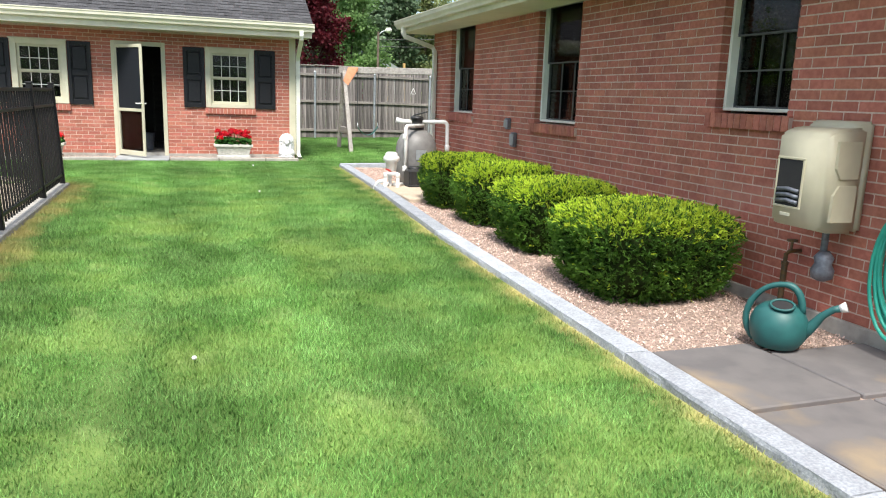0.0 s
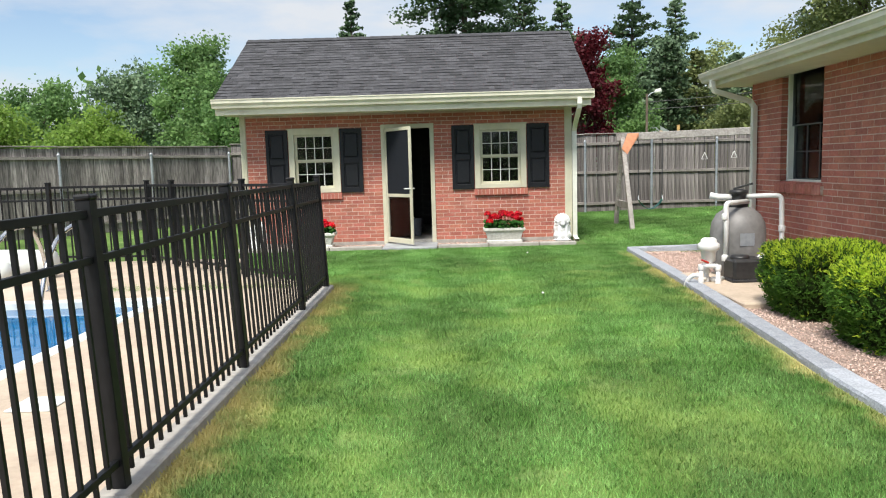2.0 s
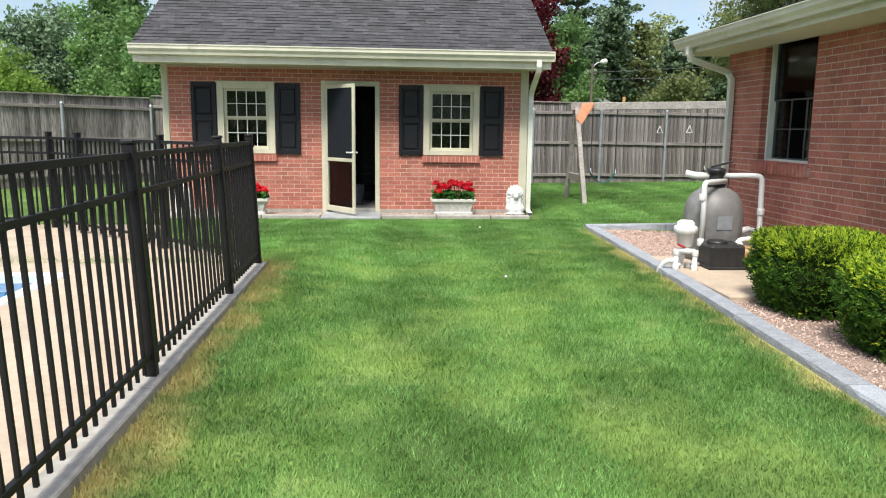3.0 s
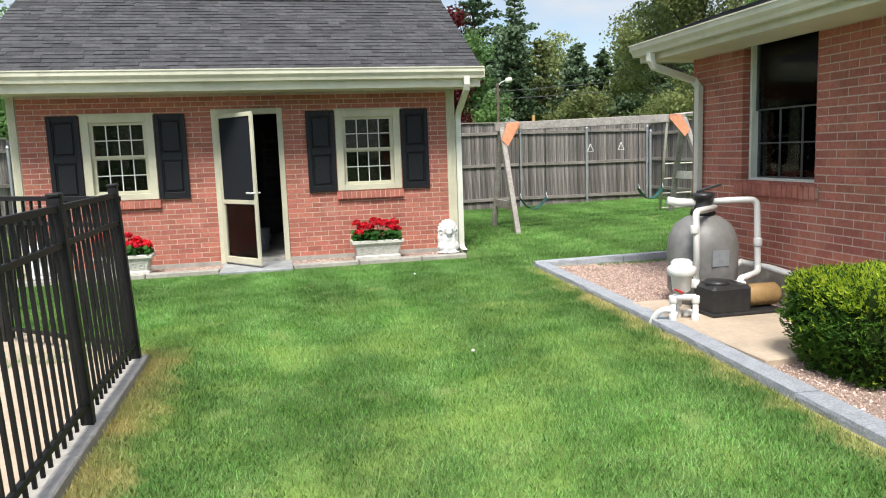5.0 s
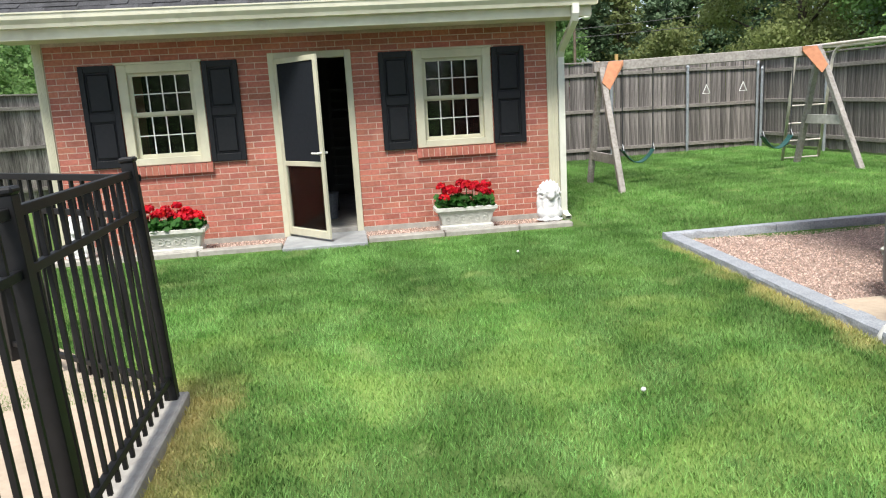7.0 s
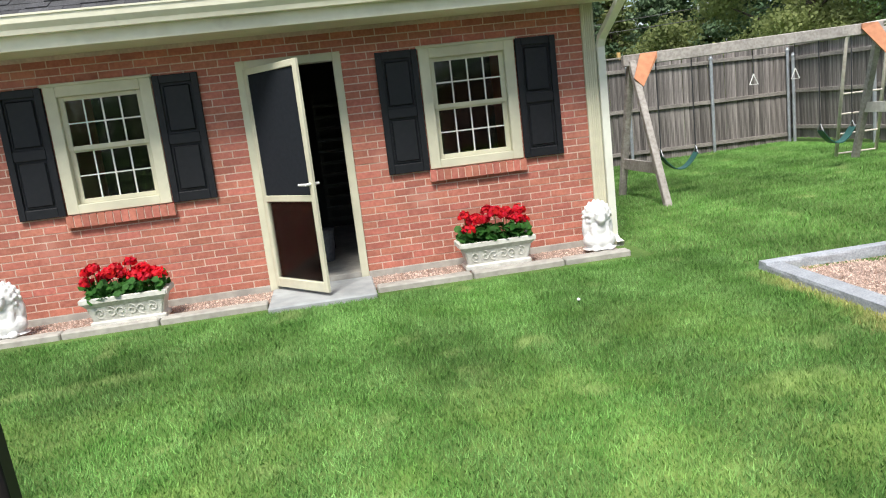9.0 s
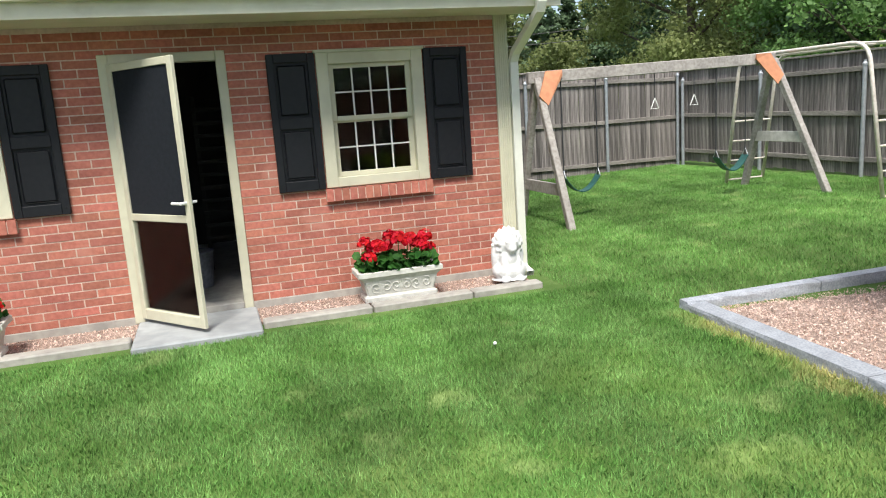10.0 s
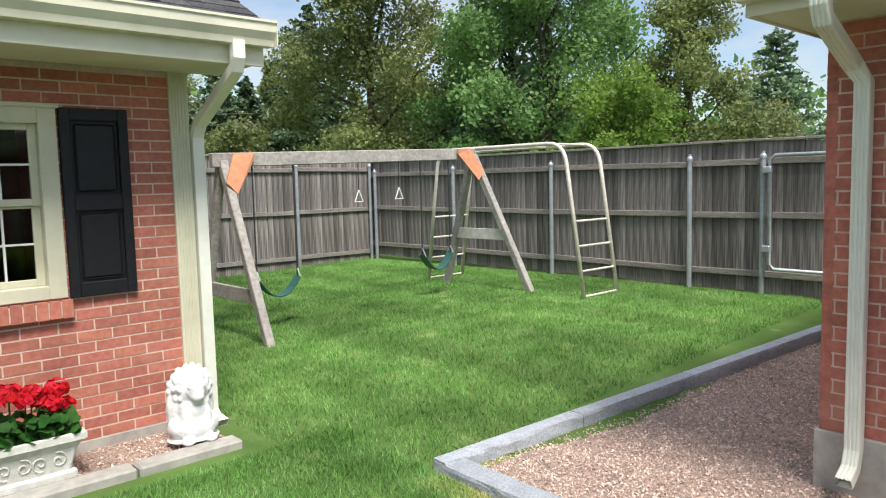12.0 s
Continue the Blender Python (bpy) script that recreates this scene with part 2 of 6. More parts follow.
# sides darkened, yellow-green new growth brightened: top light put into the colours
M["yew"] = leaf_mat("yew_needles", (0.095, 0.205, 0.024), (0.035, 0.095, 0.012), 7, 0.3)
M["yew_top"] = leaf_mat("yew_lit_new_growth", (0.58, 0.70, 0.065), (0.42, 0.58, 0.05), 7, 0.45)
# near-black filling: paints the shade seen between the needles
M["yew_gap_shade"] = mat("yew_gap_shade", (0.012, 0.022, 0.006), (0.02, 0.03, 0.008), 9, 0.95, spec=0.05)
M["gravel"] = mat("pink_gravel_stones", (0.73, 0.555, 0.475), (0.50, 0.37, 0.31), 20, 0.9, rand="island", spread=0.42, coords="World")
# darker than the stones: shade in the gaps between them is painted here
M["gravel_bed"] = mat("gravel_bed", (0.43, 0.32, 0.265), (0.18, 0.13, 0.105), 55, 0.95, bump=1.0, bscale=55, coords="World")


def lawn_mat(name, dark, light, island):
    """Turf: mowing stripes along y, paler and drier patches, and blade-scale variation."""
    m = mat(name, dark, light, 2.6, 0.85, spread=0.38, rand="island" if island else None, vary=0.36, coords="World", spec=0.15,
            stain=((0.27, 0.36, 0.13), 1.7, 0.61), bump=0.0 if island else 0.8, bscale=90)
    n, l = m.node_tree.nodes, m.node_tree.links
    b = n["Principled BSDF"]
    src = b.inputs["Base Color"].links[0].from_socket
    geo = n.new("ShaderNodeNewGeometry")
    sep = n.new("ShaderNodeSeparateXYZ")
    l.new(geo.outputs["Position"], sep.inputs[0])
    # mowing stripes 0.55 m wide
    sn = n.new("ShaderNodeMath")
    sn.operation = "SINE"
    ml = n.new("ShaderNodeMath")
    ml.operation = "MULTIPLY"
    ml.inputs[1].default_value = 5.6
    l.new(sep.outputs["X"], ml.inputs[0])
    l.new(ml.outputs[0], sn.inputs[0])
    mr = n.new("ShaderNodeMapRange")
    mr.inputs["From Min"].default_value, mr.inputs["From Max"].default_value = -0.6, 0.6
    mr.inputs["To Min"].default_value, mr.inputs["To Max"].default_value = 0.90, 1.10
    l.new(sn.outputs[0], mr.inputs["Value"])
    hs = n.new("ShaderNodeHueSaturation")
    l.new(src, hs.inputs["Color"])
    l.new(mr.outputs[0], hs.inputs["Value"])
    # sparse dry strips beside the pool edging and the kerb, frayed by noise
    nz = n.new("ShaderNodeTexNoise")
    nz.inputs["Scale"].default_value = 2.6
    nz.inputs["Detail"].default_value = 6
    nz.inputs["Roughness"].default_value = 0.65
    l.new(geo.outputs["Position"], nz.inputs["Vector"])
    fray = n.new("ShaderNodeMapRange")
    fray.inputs["From Min"].default_value, fray.inputs["From Max"].default_value = 0.28, 0.72
    fray.inputs["To Min"].default_value, fray.inputs["To Max"].default_value = -0.17, 0.17
    l.new(nz.outputs["Fac"], fray.inputs["Value"])
    wob = n.new("ShaderNodeMath")
    wob.operation = "ADD"
    l.new(sep.outputs["X"], wob.inputs[0])
    l.new(fray.outputs[0], wob.inputs[1])
    bow = n.new("ShaderNodeMapRange")
    bow.inputs["From Min"].default_value, bow.inputs["From Max"].default_value = 6.0, 13.6
    bow.inputs["To Min"].default_value, bow.inputs["To Max"].default_value = 0.0, 0.34
    l.new(sep.outputs["Y"], bow.inputs["Value"])
    far_x = n.new("ShaderNodeMath")
    far_x.operation = "SUBTRACT"
    l.new(wob.outputs[0], far_x.inputs[0])
    l.new(bow.outputs[0], far_x.inputs[1])
    strips = []
    for src_x, a, z in ((wob.outputs[0], -1.40, -1.66), (far_x.outputs[0], 1.80, 2.06)):
        rr = n.new("ShaderNodeMapRange")
        rr.inputs["From Min"].default_value, rr.inputs["From Max"].default_value = a, z
        l.new(src_x, rr.inputs["Value"])
        strips.append(rr.outputs[0])
    end = n.new("ShaderNodeMapRange")
    end.inputs["From Min"].default_value, end.inputs["From Max"].default_value = 10.75, 10.3
    l.new(sep.outputs["Y"], end.inputs["Value"])
    le = n.new("ShaderNodeMath")
    le.operation = "MULTIPLY"
    l.new(strips[0], le.inputs[0])
    l.new(end.outputs[0], le.inputs[1])
    mxm = n.new("ShaderNodeMath")
    mxm.operation = "MAXIMUM"
    l.new(le.outputs[0], mxm.inputs[0])
    l.new(strips[1], mxm.inputs[1])
    yl = n.new("ShaderNodeMapRange")
    yl.inputs["From Min"].default_value, yl.inputs["From Max"].default_value = 13.6, 13.1
    l.new(sep.outputs["Y"], yl.inputs["Value"])
    m3 = n.new("ShaderNodeMath")
    m3.operation = "MULTIPLY"
    # both strips end a step beyond the edging stones
    inside = n.new("ShaderNodeMath")
    inside.operation = "COMPARE"
    inside.inputs[1].default_value, inside.inputs[2].default_value = 0.35, 2.45
    l.new(sep.outputs["X"], inside.inputs[0])
    both = n.new("ShaderNodeMath")
    both.operation = "MULTIPLY"
    l.new(inside.outputs[0], both.inputs[0])
    l.new(mxm.outputs[0], both.inputs[1])
    l.new(both.outputs[0], m3.inputs[0])
    l.new(yl.outputs[0], m3.inputs[1])
    m4 = n.new("ShaderNodeMath")
    m4.operation = "MULTIPLY"
    m4.inputs[1].default_value = 0.8
    l.new(m3.outputs[0], m4.inputs[0])
    # yellowed patches with a ragged outline
    worn = n.new("ShaderNodeMapRange")
    worn.inputs["From Min"].default_value, worn.inputs["From Max"].default_value = 13.4, 11.0
    worn.inputs["To Min"].default_value, worn.inputs["To Max"].default_value = 0.12, 1.0
    l.new(sep.outputs["Y"], worn.inputs["Value"])
    wy_ = n.new("ShaderNodeMath")
    wy_.operation = "MULTIPLY"
    l.new(worn.outputs[0], wy_.inputs[1])
    ny = n.new("ShaderNodeTexNoise")
    ny.inputs["Scale"].default_value = 0.9
    ny.inputs["Detail"].default_value = 8
    ny.inputs["Roughness"].default_value = 0.68
    l.new(geo.outputs["Position"], ny.inputs["Vector"])
    ry = n.new("ShaderNodeMapRange")
    ry.inputs["From Min"].default_value, ry.inputs["From Max"].default_value = 0.47, 0.66
    ry.inputs["To Max"].default_value = 0.6
    l.new(ny.outputs["Fac"], ry.inputs["Value"])
    my = n.new("ShaderNodeMix")
    my.data_type = "RGBA"
    l.new(ry.outputs[0], wy_.inputs[0])
    l.new(wy_.outputs[0], my.inputs[0])
    l.new(hs.outputs[0], my.inputs[6])
    my.inputs[7].default_value = (0.31, 0.435, 0.115, 1)
    hs = my
    mx = n.new("ShaderNodeMix")
    mx.data_type = "RGBA"
    l.new(m4.outputs[0], mx.inputs[0])
    l.new(hs.outputs[2], mx.inputs[6])
    mx.inputs[7].default_value = (0.56, 0.46, 0.19, 1)
    l.new(mx.outputs[2], b.inputs["Base Color"])
    return m


M["turf"] = lawn_mat("turf", (0.075, 0.145, 0.032), (0.11, 0.18, 0.048), False)
M["blade"] = lawn_mat("grass_blade", (0.098, 0.222, 0.048), (0.172, 0.328, 0.096), True)


# ---- helpers of this scene ----
def part(name, bm, material, parent=None, label="", smooth=False):
    me = bpy.data.meshes.new(name)
    bm.to_mesh(me)
    bm.free()
    if material:
        me.materials.append(material)
    if smooth:
        for p in me.polygons:
            p.use_smooth = True
    ob = new(name, me)
    if parent:
        ob.parent = parent
    if label:
        ob["label"] = label
    return ob


def thing(name, label, category, group="", kind="", at=(0, 0, 0), turn=0):
    ob = new(name)
    ob.matrix_basis = pose(*at, 0, 0, turn)
    ob.empty_display_size = 0.1
    return tagged(ob, label, category, group, kind)


def raw(name, verts, faces, material, parent=None, label="", smooth=False):
    me = bpy.data.meshes.new(name)
    me.from_pydata(verts, [], faces)
    me.update()
    me.materials.append(material)
    if smooth:
        for p in me.polygons:
            p.use_smooth = True
    ob = new(name, me)
    if parent:
        ob.parent = parent
    if label:
        ob["label"] = label
    return ob


def polys(name, v, size, material, parent=None, label=""):
    """A mesh of separate polygons of that many corners from an array of corners."""
    v = np.asarray(v, dtype=np.float32).reshape(-1, 3)
    k = len(v) // size
    me = bpy.data.meshes.new(name)
    me.vertices.add(len(v))
    me.vertices.foreach_set("co", v.ravel())
    me.loops.add(k * size)
    me.loops.foreach_set("vertex_index", np.arange(k * size, dtype=np.int32))
    me.polygons.add(k)
    me.polygons.foreach_set("loop_start", np.arange(0, k * size, size, dtype=np.int32))
    me.update(calc_edges=True)
    me.materials.append(material)
    ob = new(name, me)
    if parent:
        ob.parent = parent
    if label:
        ob["label"] = label
    return ob


def box(bm, a, b, bevel=0.0):
    a, b = Vector(a), Vector(b)
    r = bmesh.ops.create_cube(bm, size=1, matrix=Matrix.Translation((a + b) / 2) @ Matrix.Diagonal((*(b - a), 1)))
    if bevel:
        edges = {e for v in r["verts"] for e in v.link_edges}
        bmesh.ops.bevel(bm, geom=list(edges), offset=bevel, segments=1, affect="EDGES")
    return bm


def cube(a, b, bevel=0.0):
    return box(bmesh.new(), a, b, bevel)


def beam(bm, p, q, w, t, up=(0, 0, 1), bevel=0.004):
    """A squared timber or bar from p to q, w wide and t thick (t along up)."""
    p, q = Vector(p), Vector(q)
    d = (q - p).normalized()
    side = d.cross(Vector(up)).normalized()
    top = side.cross(d)
    rot = Matrix((side, d, top)).transposed().to_4x4()
    r = bmesh.ops.create_cube(bm, size=1, matrix=Matrix.Translation((p + q) / 2) @ rot @ Matrix.Diagonal((w, (q - p).length, t, 1)))
    if bevel:
        edges = {e for v in r["verts"] for e in v.link_edges}
        bmesh.ops.bevel(bm, geom=list(edges), offset=bevel, segments=1, affect="EDGES")
    return bm


def tube(bm, pts, r, sides=10, closed=False):
    """A round pipe through points."""
    pts = [Vector(p) for p in pts]
    rings = []
    prev = None
    for i, p in enumerate(pts):
        a = pts[i - 1] if i else p
        b = pts[i + 1] if i < len(pts) - 1 else p
        d = (b - a).normalized()
        if prev is None:
            prev = d.orthogonal().normalized()
        nrm = (prev - d * prev.dot(d)).normalized()
        prev = nrm
        bi = d.cross(nrm)
        rr = r[i] if isinstance(r, (list, tuple)) else r
        rings.append([bm.verts.new(p + rr * (math.cos(2 * math.pi * k / sides) * nrm + math.sin(2 * math.pi * k / sides) * bi)) for k in range(sides)])
    for u, v in zip(rings, rings[1:]):
        for k in range(sides):
            bm.faces.new((u[k], u[(k + 1) % sides], v[(k + 1) % sides], v[k]))
    bm.faces.new(rings[0][::-1])
    bm.faces.new(rings[-1])
    return bm


def bend(a, b, c, n=5):
    """Points of a rounded corner from a over b to c."""
    a, b, c = Vector(a), Vector(b), Vector(c)
    return [(1 - t) ** 2 * a + 2 * t * (1 - t) * b + t * t * c for t in (i / n for i in range(n + 1))]


def lathe(bm, profile, at=(0, 0, 0), sides=24):
    """A turned body from (radius, height) pairs."""
    rings = []
    for r, z in profile:
        rings.append([bm.verts.new((at[0] + max(r, 0.001) * math.cos(2 * math.pi * k / sides), at[1] + max(r, 0.001) * math.sin(2 * math.pi * k / sides), at[2] + z)) for k in range(sides)])
    for u, v in zip(rings, rings[1:]):
        for k in range(sides):
            bm.faces.new((u[k], u[(k + 1) % sides], v[(k + 1) % sides], v[k]))
    bm.faces.new(rings[0][::-1])
    bm.faces.new(rings[-1])
    return bm


def extrude_profile(bm, pts, a, b):
    """A closed outline swept straight from the frame a to b (each: origin, u axis, v axis)."""
    rings = []
    for o, u, v in (a, b):
        o, u, v = Vector(o), Vector(u), Vector(v)
        rings.append([bm.verts.new(o + u * x + v * y) for x, y in pts])
    k = len(pts)
    for i in range(k):
        bm.faces.new((rings[0][i], rings[0][(i + 1) % k], rings[1][(i + 1) % k], rings[1][i]))
    bm.faces.new(rings[0][::-1])
    bm.faces.new(rings[1])
    bmesh.ops.recalc_face_normals(bm, faces=bm.faces)
    return bm


def interp(x, xs, ys):
    return float(np.interp(x, xs, ys))


def lawn_z(x, y):
    """Height of the turf."""
    z = interp(y, (0, 3, 7.5, 13.6, 17), (-0.15, -0.13, -0.05, -0.05, -0.06))
    if x < -0.6:
        z += interp(x, (-1.75, -0.6), (1.0, 0.0)) * max(0.0, 0.03 - z) * interp(y, (10.5, 13), (1, 0))
    if x > 3.0 and y > 12.5:
        z += interp(x, (3.0, 8.4), (0.0, 0.20)) * interp(y, (12.5, 14, 17, 22), (0.3, 0.8, 0.8, 0.5))
    return z


KERB_Y, KERB_X = (-4, 3.5, 6.0, 7.5, 9.0, 11, 13.62), (1.90, 1.98, 2.0, 2.02, 2.15, 2.26, 2.36)


def kerb_x(y):
    return interp(y, KERB_Y, KERB_X)


def gravel_z(y):
    return lawn_z(2.0, y) - 0.005


# ---- ground ----
def ground_sheet():
    xs = [-400, -150, -60, -30, -16] + list(np.arange(-12, 14.1, 0.5)) + [18, 30, 60, 150, 400]
    ys = [-300, -120, -40, -15, -6] + list(np.arange(-4, 26.1, 0.5)) + [30, 45, 80, 200, 500]
    v, f = [], []
    for y in ys:
        for x in xs:
            z = lawn_z(min(max(x, -1.75), 8.5), min(max(y, 0), 22))
            if x < -1.78 and y < 10.4:
                z = -0.02
            if -10 < x < -3.0 and 1 < y < 10.1:
                z = -1.6
            if x > kerb_x(y) + 0.1 and y < 13.4:
                z = gravel_z(y) - 0.03
            v.append((x, y, z))
    w = len(xs)
    for j in range(len(ys) - 1):
        for i in range(w - 1):
            f.append((j * w + i, j * w + i + 1, (j + 1) * w + i + 1, (j + 1) * w + i))
    return tagged(raw("ground", v, f, M["turf"], smooth=True), "mown green lawn with pale dry patches and mowing stripes", "lawn", kind="structure")


ground_sheet()


def blades(name, areas, seed):
    rng = np.random.default_rng(seed)
    out = []
    for x0, x1, y0, y1, count, h in areas:
        x, y = rng.uniform(x0, x1, count), rng.uniform(y0, y1, count)
        kx = np.interp(y, KERB_Y, KERB_X)
        keep = np.ones(count, bool)
        keep &= ~((y < 13.62) & (x > kx - 0.02) & (x < 9))
        keep &= ~((x < -1.66) & (y < 10.35))
        keep &= ~((x < 1.95) & (x > -4.3) & (y > 14.58))
        x, y = x[keep], y[keep]
        z = np.array([lawn_z(a, b) for a, b in zip(x, y)])
        k = len(x)
        a = rng.uniform(0, 2 * np.pi, k)
        hh = rng.uniform(0.6, 1.25, k) * h
        wv = rng.uniform(0.0022, 0.0045, k) * (h / 0.026)
        lx, ly = rng.normal(0, 0.45, k) * hh, rng.normal(0, 0.45, k) * hh
        t = np.empty((k, 3, 3), np.float32)
        t[:, 0] = np.stack((x - wv * np.cos(a), y - wv * np.sin(a), z - 0.004), 1)
        t[:, 1] = np.stack((x + wv * np.cos(a), y + wv * np.sin(a), z - 0.004), 1)
        t[:, 2] = np.stack((x + lx, y + ly, z + hh), 1)
        out.append(t)
    return tagged(polys(name, np.concatenate(out), 3, M["blade"]), "short green turf blades covering the lawn", "grass", kind="stuff")


blades("grass", ((-1.68, 2.3, 0.8, 6.0, 260000, 0.026), (-1.68, 2.36, 6.0, 14.6, 330000, 0.028), (1.9, 8.4, 13.7, 22.5, 150000, 0.035), (-4.4, -1.66, 10.35, 14.6, 80000, 0.028)), 3)


# ---- walls of brick ----
COURSE, BLEN, JOINT = 0.0677, 0.203, 0.010


def brick_cells(u0, u1, v0, v1, holes):
    """Running bond over a wall, cut round the openings: (u, v, width, height) of each brick."""
    cells = []
    rows = int(round((v1 - v0) / COURSE))
    for r in range(rows):
        a, b = v0 + r * COURSE, v0 + (r + 1) * COURSE - JOINT
        mid = (a + b) / 2
        spans = [(u0, u1)]
        for h0, h1, k0, k1 in holes:
            if k0 < mid < k1:
                cut = []
                for s0, s1 in spans:
                    if h1 <= s0 or h0 >= s1:
                        cut.append((s0, s1))
                    else:
                        if h0 > s0:
                            cut.append((s0, h0))
                        if h1 < s1:
                            cut.append((h1, s1))
                spans = cut
        off = (r % 2) * BLEN / 2
        for s0, s1 in spans:
            k = math.floor((s0 - u0 - off) / BLEN)
            row = []
            while u0 + off + k * BLEN < s1:
                c0, c1 = max(s0, u0 + off + k * BLEN), min(s1, u0 + off + (k + 1) * BLEN - JOINT)
                if c1 - c0 > 0.045:
                    row.append([c0, c1])
                k += 1
            if row:
                row[0][0], row[-1][1] = s0, s1
            cells += [(c0, a, c1 - c0, b - a) for c0, c1 in row]
    return cells


def brick_unit():
    bm = cube((-0.5, -0.5, -0.5), (0.5, 0.5, 0.5))
    me = bpy.data.meshes.new("brick")
    bm.to_mesh(me)
    bm.free()
    me.materials.append(M["brick"])
    return me


BRICK_MESH = brick_unit()
RNG = random.Random(5)


def lay_bricks(parent, cells, place, near, depth=0.05):
    """place(u, v, out) gives a point of the wall; near(u, v) says which bricks are pieces of their own."""
    verts, faces, own = [], [], 0
    for u, v, w, h in cells:
        out = RNG.uniform(-0.0015, 0.0015)
        if near(u, v) and own < 300:
            own += 1
            ob = new("brick", BRICK_MESH)
            ob.parent = parent
            c = place(u + w / 2, v + h / 2, out - depth / 2)
            e = place(u + w / 2 + 1, v + h / 2, out - depth / 2)
            ob.location = c
            ob.rotation_euler = (0, 0, math.atan2(e[1] - c[1], e[0] - c[0]))
            ob.scale = (w, depth, h)
            continue
        k = len(verts)
        for o in (out, -depth):
            for uu, vv in ((u, v), (u + w, v), (u + w, v + h), (u, v + h)):
                verts.append(place(uu, vv, o))
        faces += [(k, k + 1, k + 2, k + 3), (k, k + 4, k + 5, k + 1), (k + 1, k + 5, k + 6, k + 2), (k + 2, k + 6, k + 7, k + 3), (k + 3, k + 7, k + 4, k)]
    ob = raw("brickwork", verts, faces, M["brick_mass"], parent)
    ob["kind"] = "stuff"
    return ob


def slab_with_holes(name, u0, u1, v0, v1, holes, place, out0, out1, material, parent=None):
    """A wall slab between two depths with openings right through it."""
    us = sorted({u0, u1, *[h[0] for h in holes], *[h[1] for h in holes]})
    vs = sorted({v0, v1, *[h[2] for h in holes], *[h[3] for h in holes]})
    us, vs = [u for u in us if u0 <= u <= u1], [v for v in vs if v0 <= v <= v1]
    bm = bmesh.new()
    solid = {}
    for i in range(len(us) - 1):
        for j in range(len(vs) - 1):
            cu, cv = (us[i] + us[i + 1]) / 2, (vs[j] + vs[j + 1]) / 2
            solid[i, j] = not any(h[0] < cu < h[1] and h[2] < cv < h[3] for h in holes)

    def quad(*p):
        bm.faces.new([bm.verts.new(q) for q in p])
    for (i, j), s in solid.items():
        if not s:
            continue
        a, b, c, d = us[i], us[i + 1], vs[j], vs[j + 1]
        for o in (out0, out1):
            quad(place(a, c, o), place(b, c, o), place(b, d, o), place(a, d, o))
        for (di, dj), (p, q) in (((-1, 0), ((a, c), (a, d))), ((1, 0), ((b, c), (b, d))), ((0, -1), ((a, c), (b, c))), ((0, 1), ((a, d), (b, d)))):
            if not solid.get((i + di, j + dj), False):
                quad(place(*p, out0), place(*q, out0), place(*q, out1), place(*p, out1))
    bmesh.ops.remove_doubles(bm, verts=bm.verts, dist=1e-5)
    bmesh.ops.recalc_face_normals(bm, faces=bm.faces)
    return part(name, bm, material, parent)


def soldier_sill(parent, place, u0, u1, top, height=0.105, proud=0.05):
    """A sloping sill of bricks on edge, each a piece of its own."""
    sill = new("brick_sill")
    sill.parent = parent
    k = max(1, round((u1 - u0) / 0.0677))
    step = (u1 - u0) / k
    bm = bmesh.new()
    o = [place(u, v, d) for d in (-0.05, proud - 0.007) for u, v in ((u0 + 0.004, top - height + 0.005), (u1 - 0.004, top - height + 0.005), (u1 - 0.004, top - 0.01), (u0 + 0.004, top - 0.01))]
    vs = [bm.verts.new(p) for p in o]
    for f in ((0, 1, 2, 3), (4, 5, 6, 7), (0, 1, 5, 4), (1, 2, 6, 5), (2, 3, 7, 6), (3, 0, 4, 7)):
        bm.faces.new([vs[i] for i in f])
    bmesh.ops.recalc_face_normals(bm, faces=bm.faces)
    part("mortar_bed", bm, M["mortar"], sill)
    for i in range(k):
        c = place(u0 + (i + 0.5) * step, top - height / 2, proud - 0.09)
        e = place(u0 + (i + 1.5) * step, top - height / 2, proud - 0.09)
        ob = new("brick", BRICK_MESH)
        ob.parent = sill
        ob.location = c
        ob.rotation_euler = (0, 0, math.atan2(e[1] - c[1], e[0] - c[0]))
        ob.scale = (step - 0.009, 0.18, height + RNG.uniform(-0.003, 0.003))
    return sill


# ---- the brick shed ----
SY, SX0, SX1, SZ0, SZ1 = 15.33, -4.03, 1.795, -0.02, 2.30
S_DEPTH = 3.5


def s_place(u, v, out):
    return (u, SY - out, v)


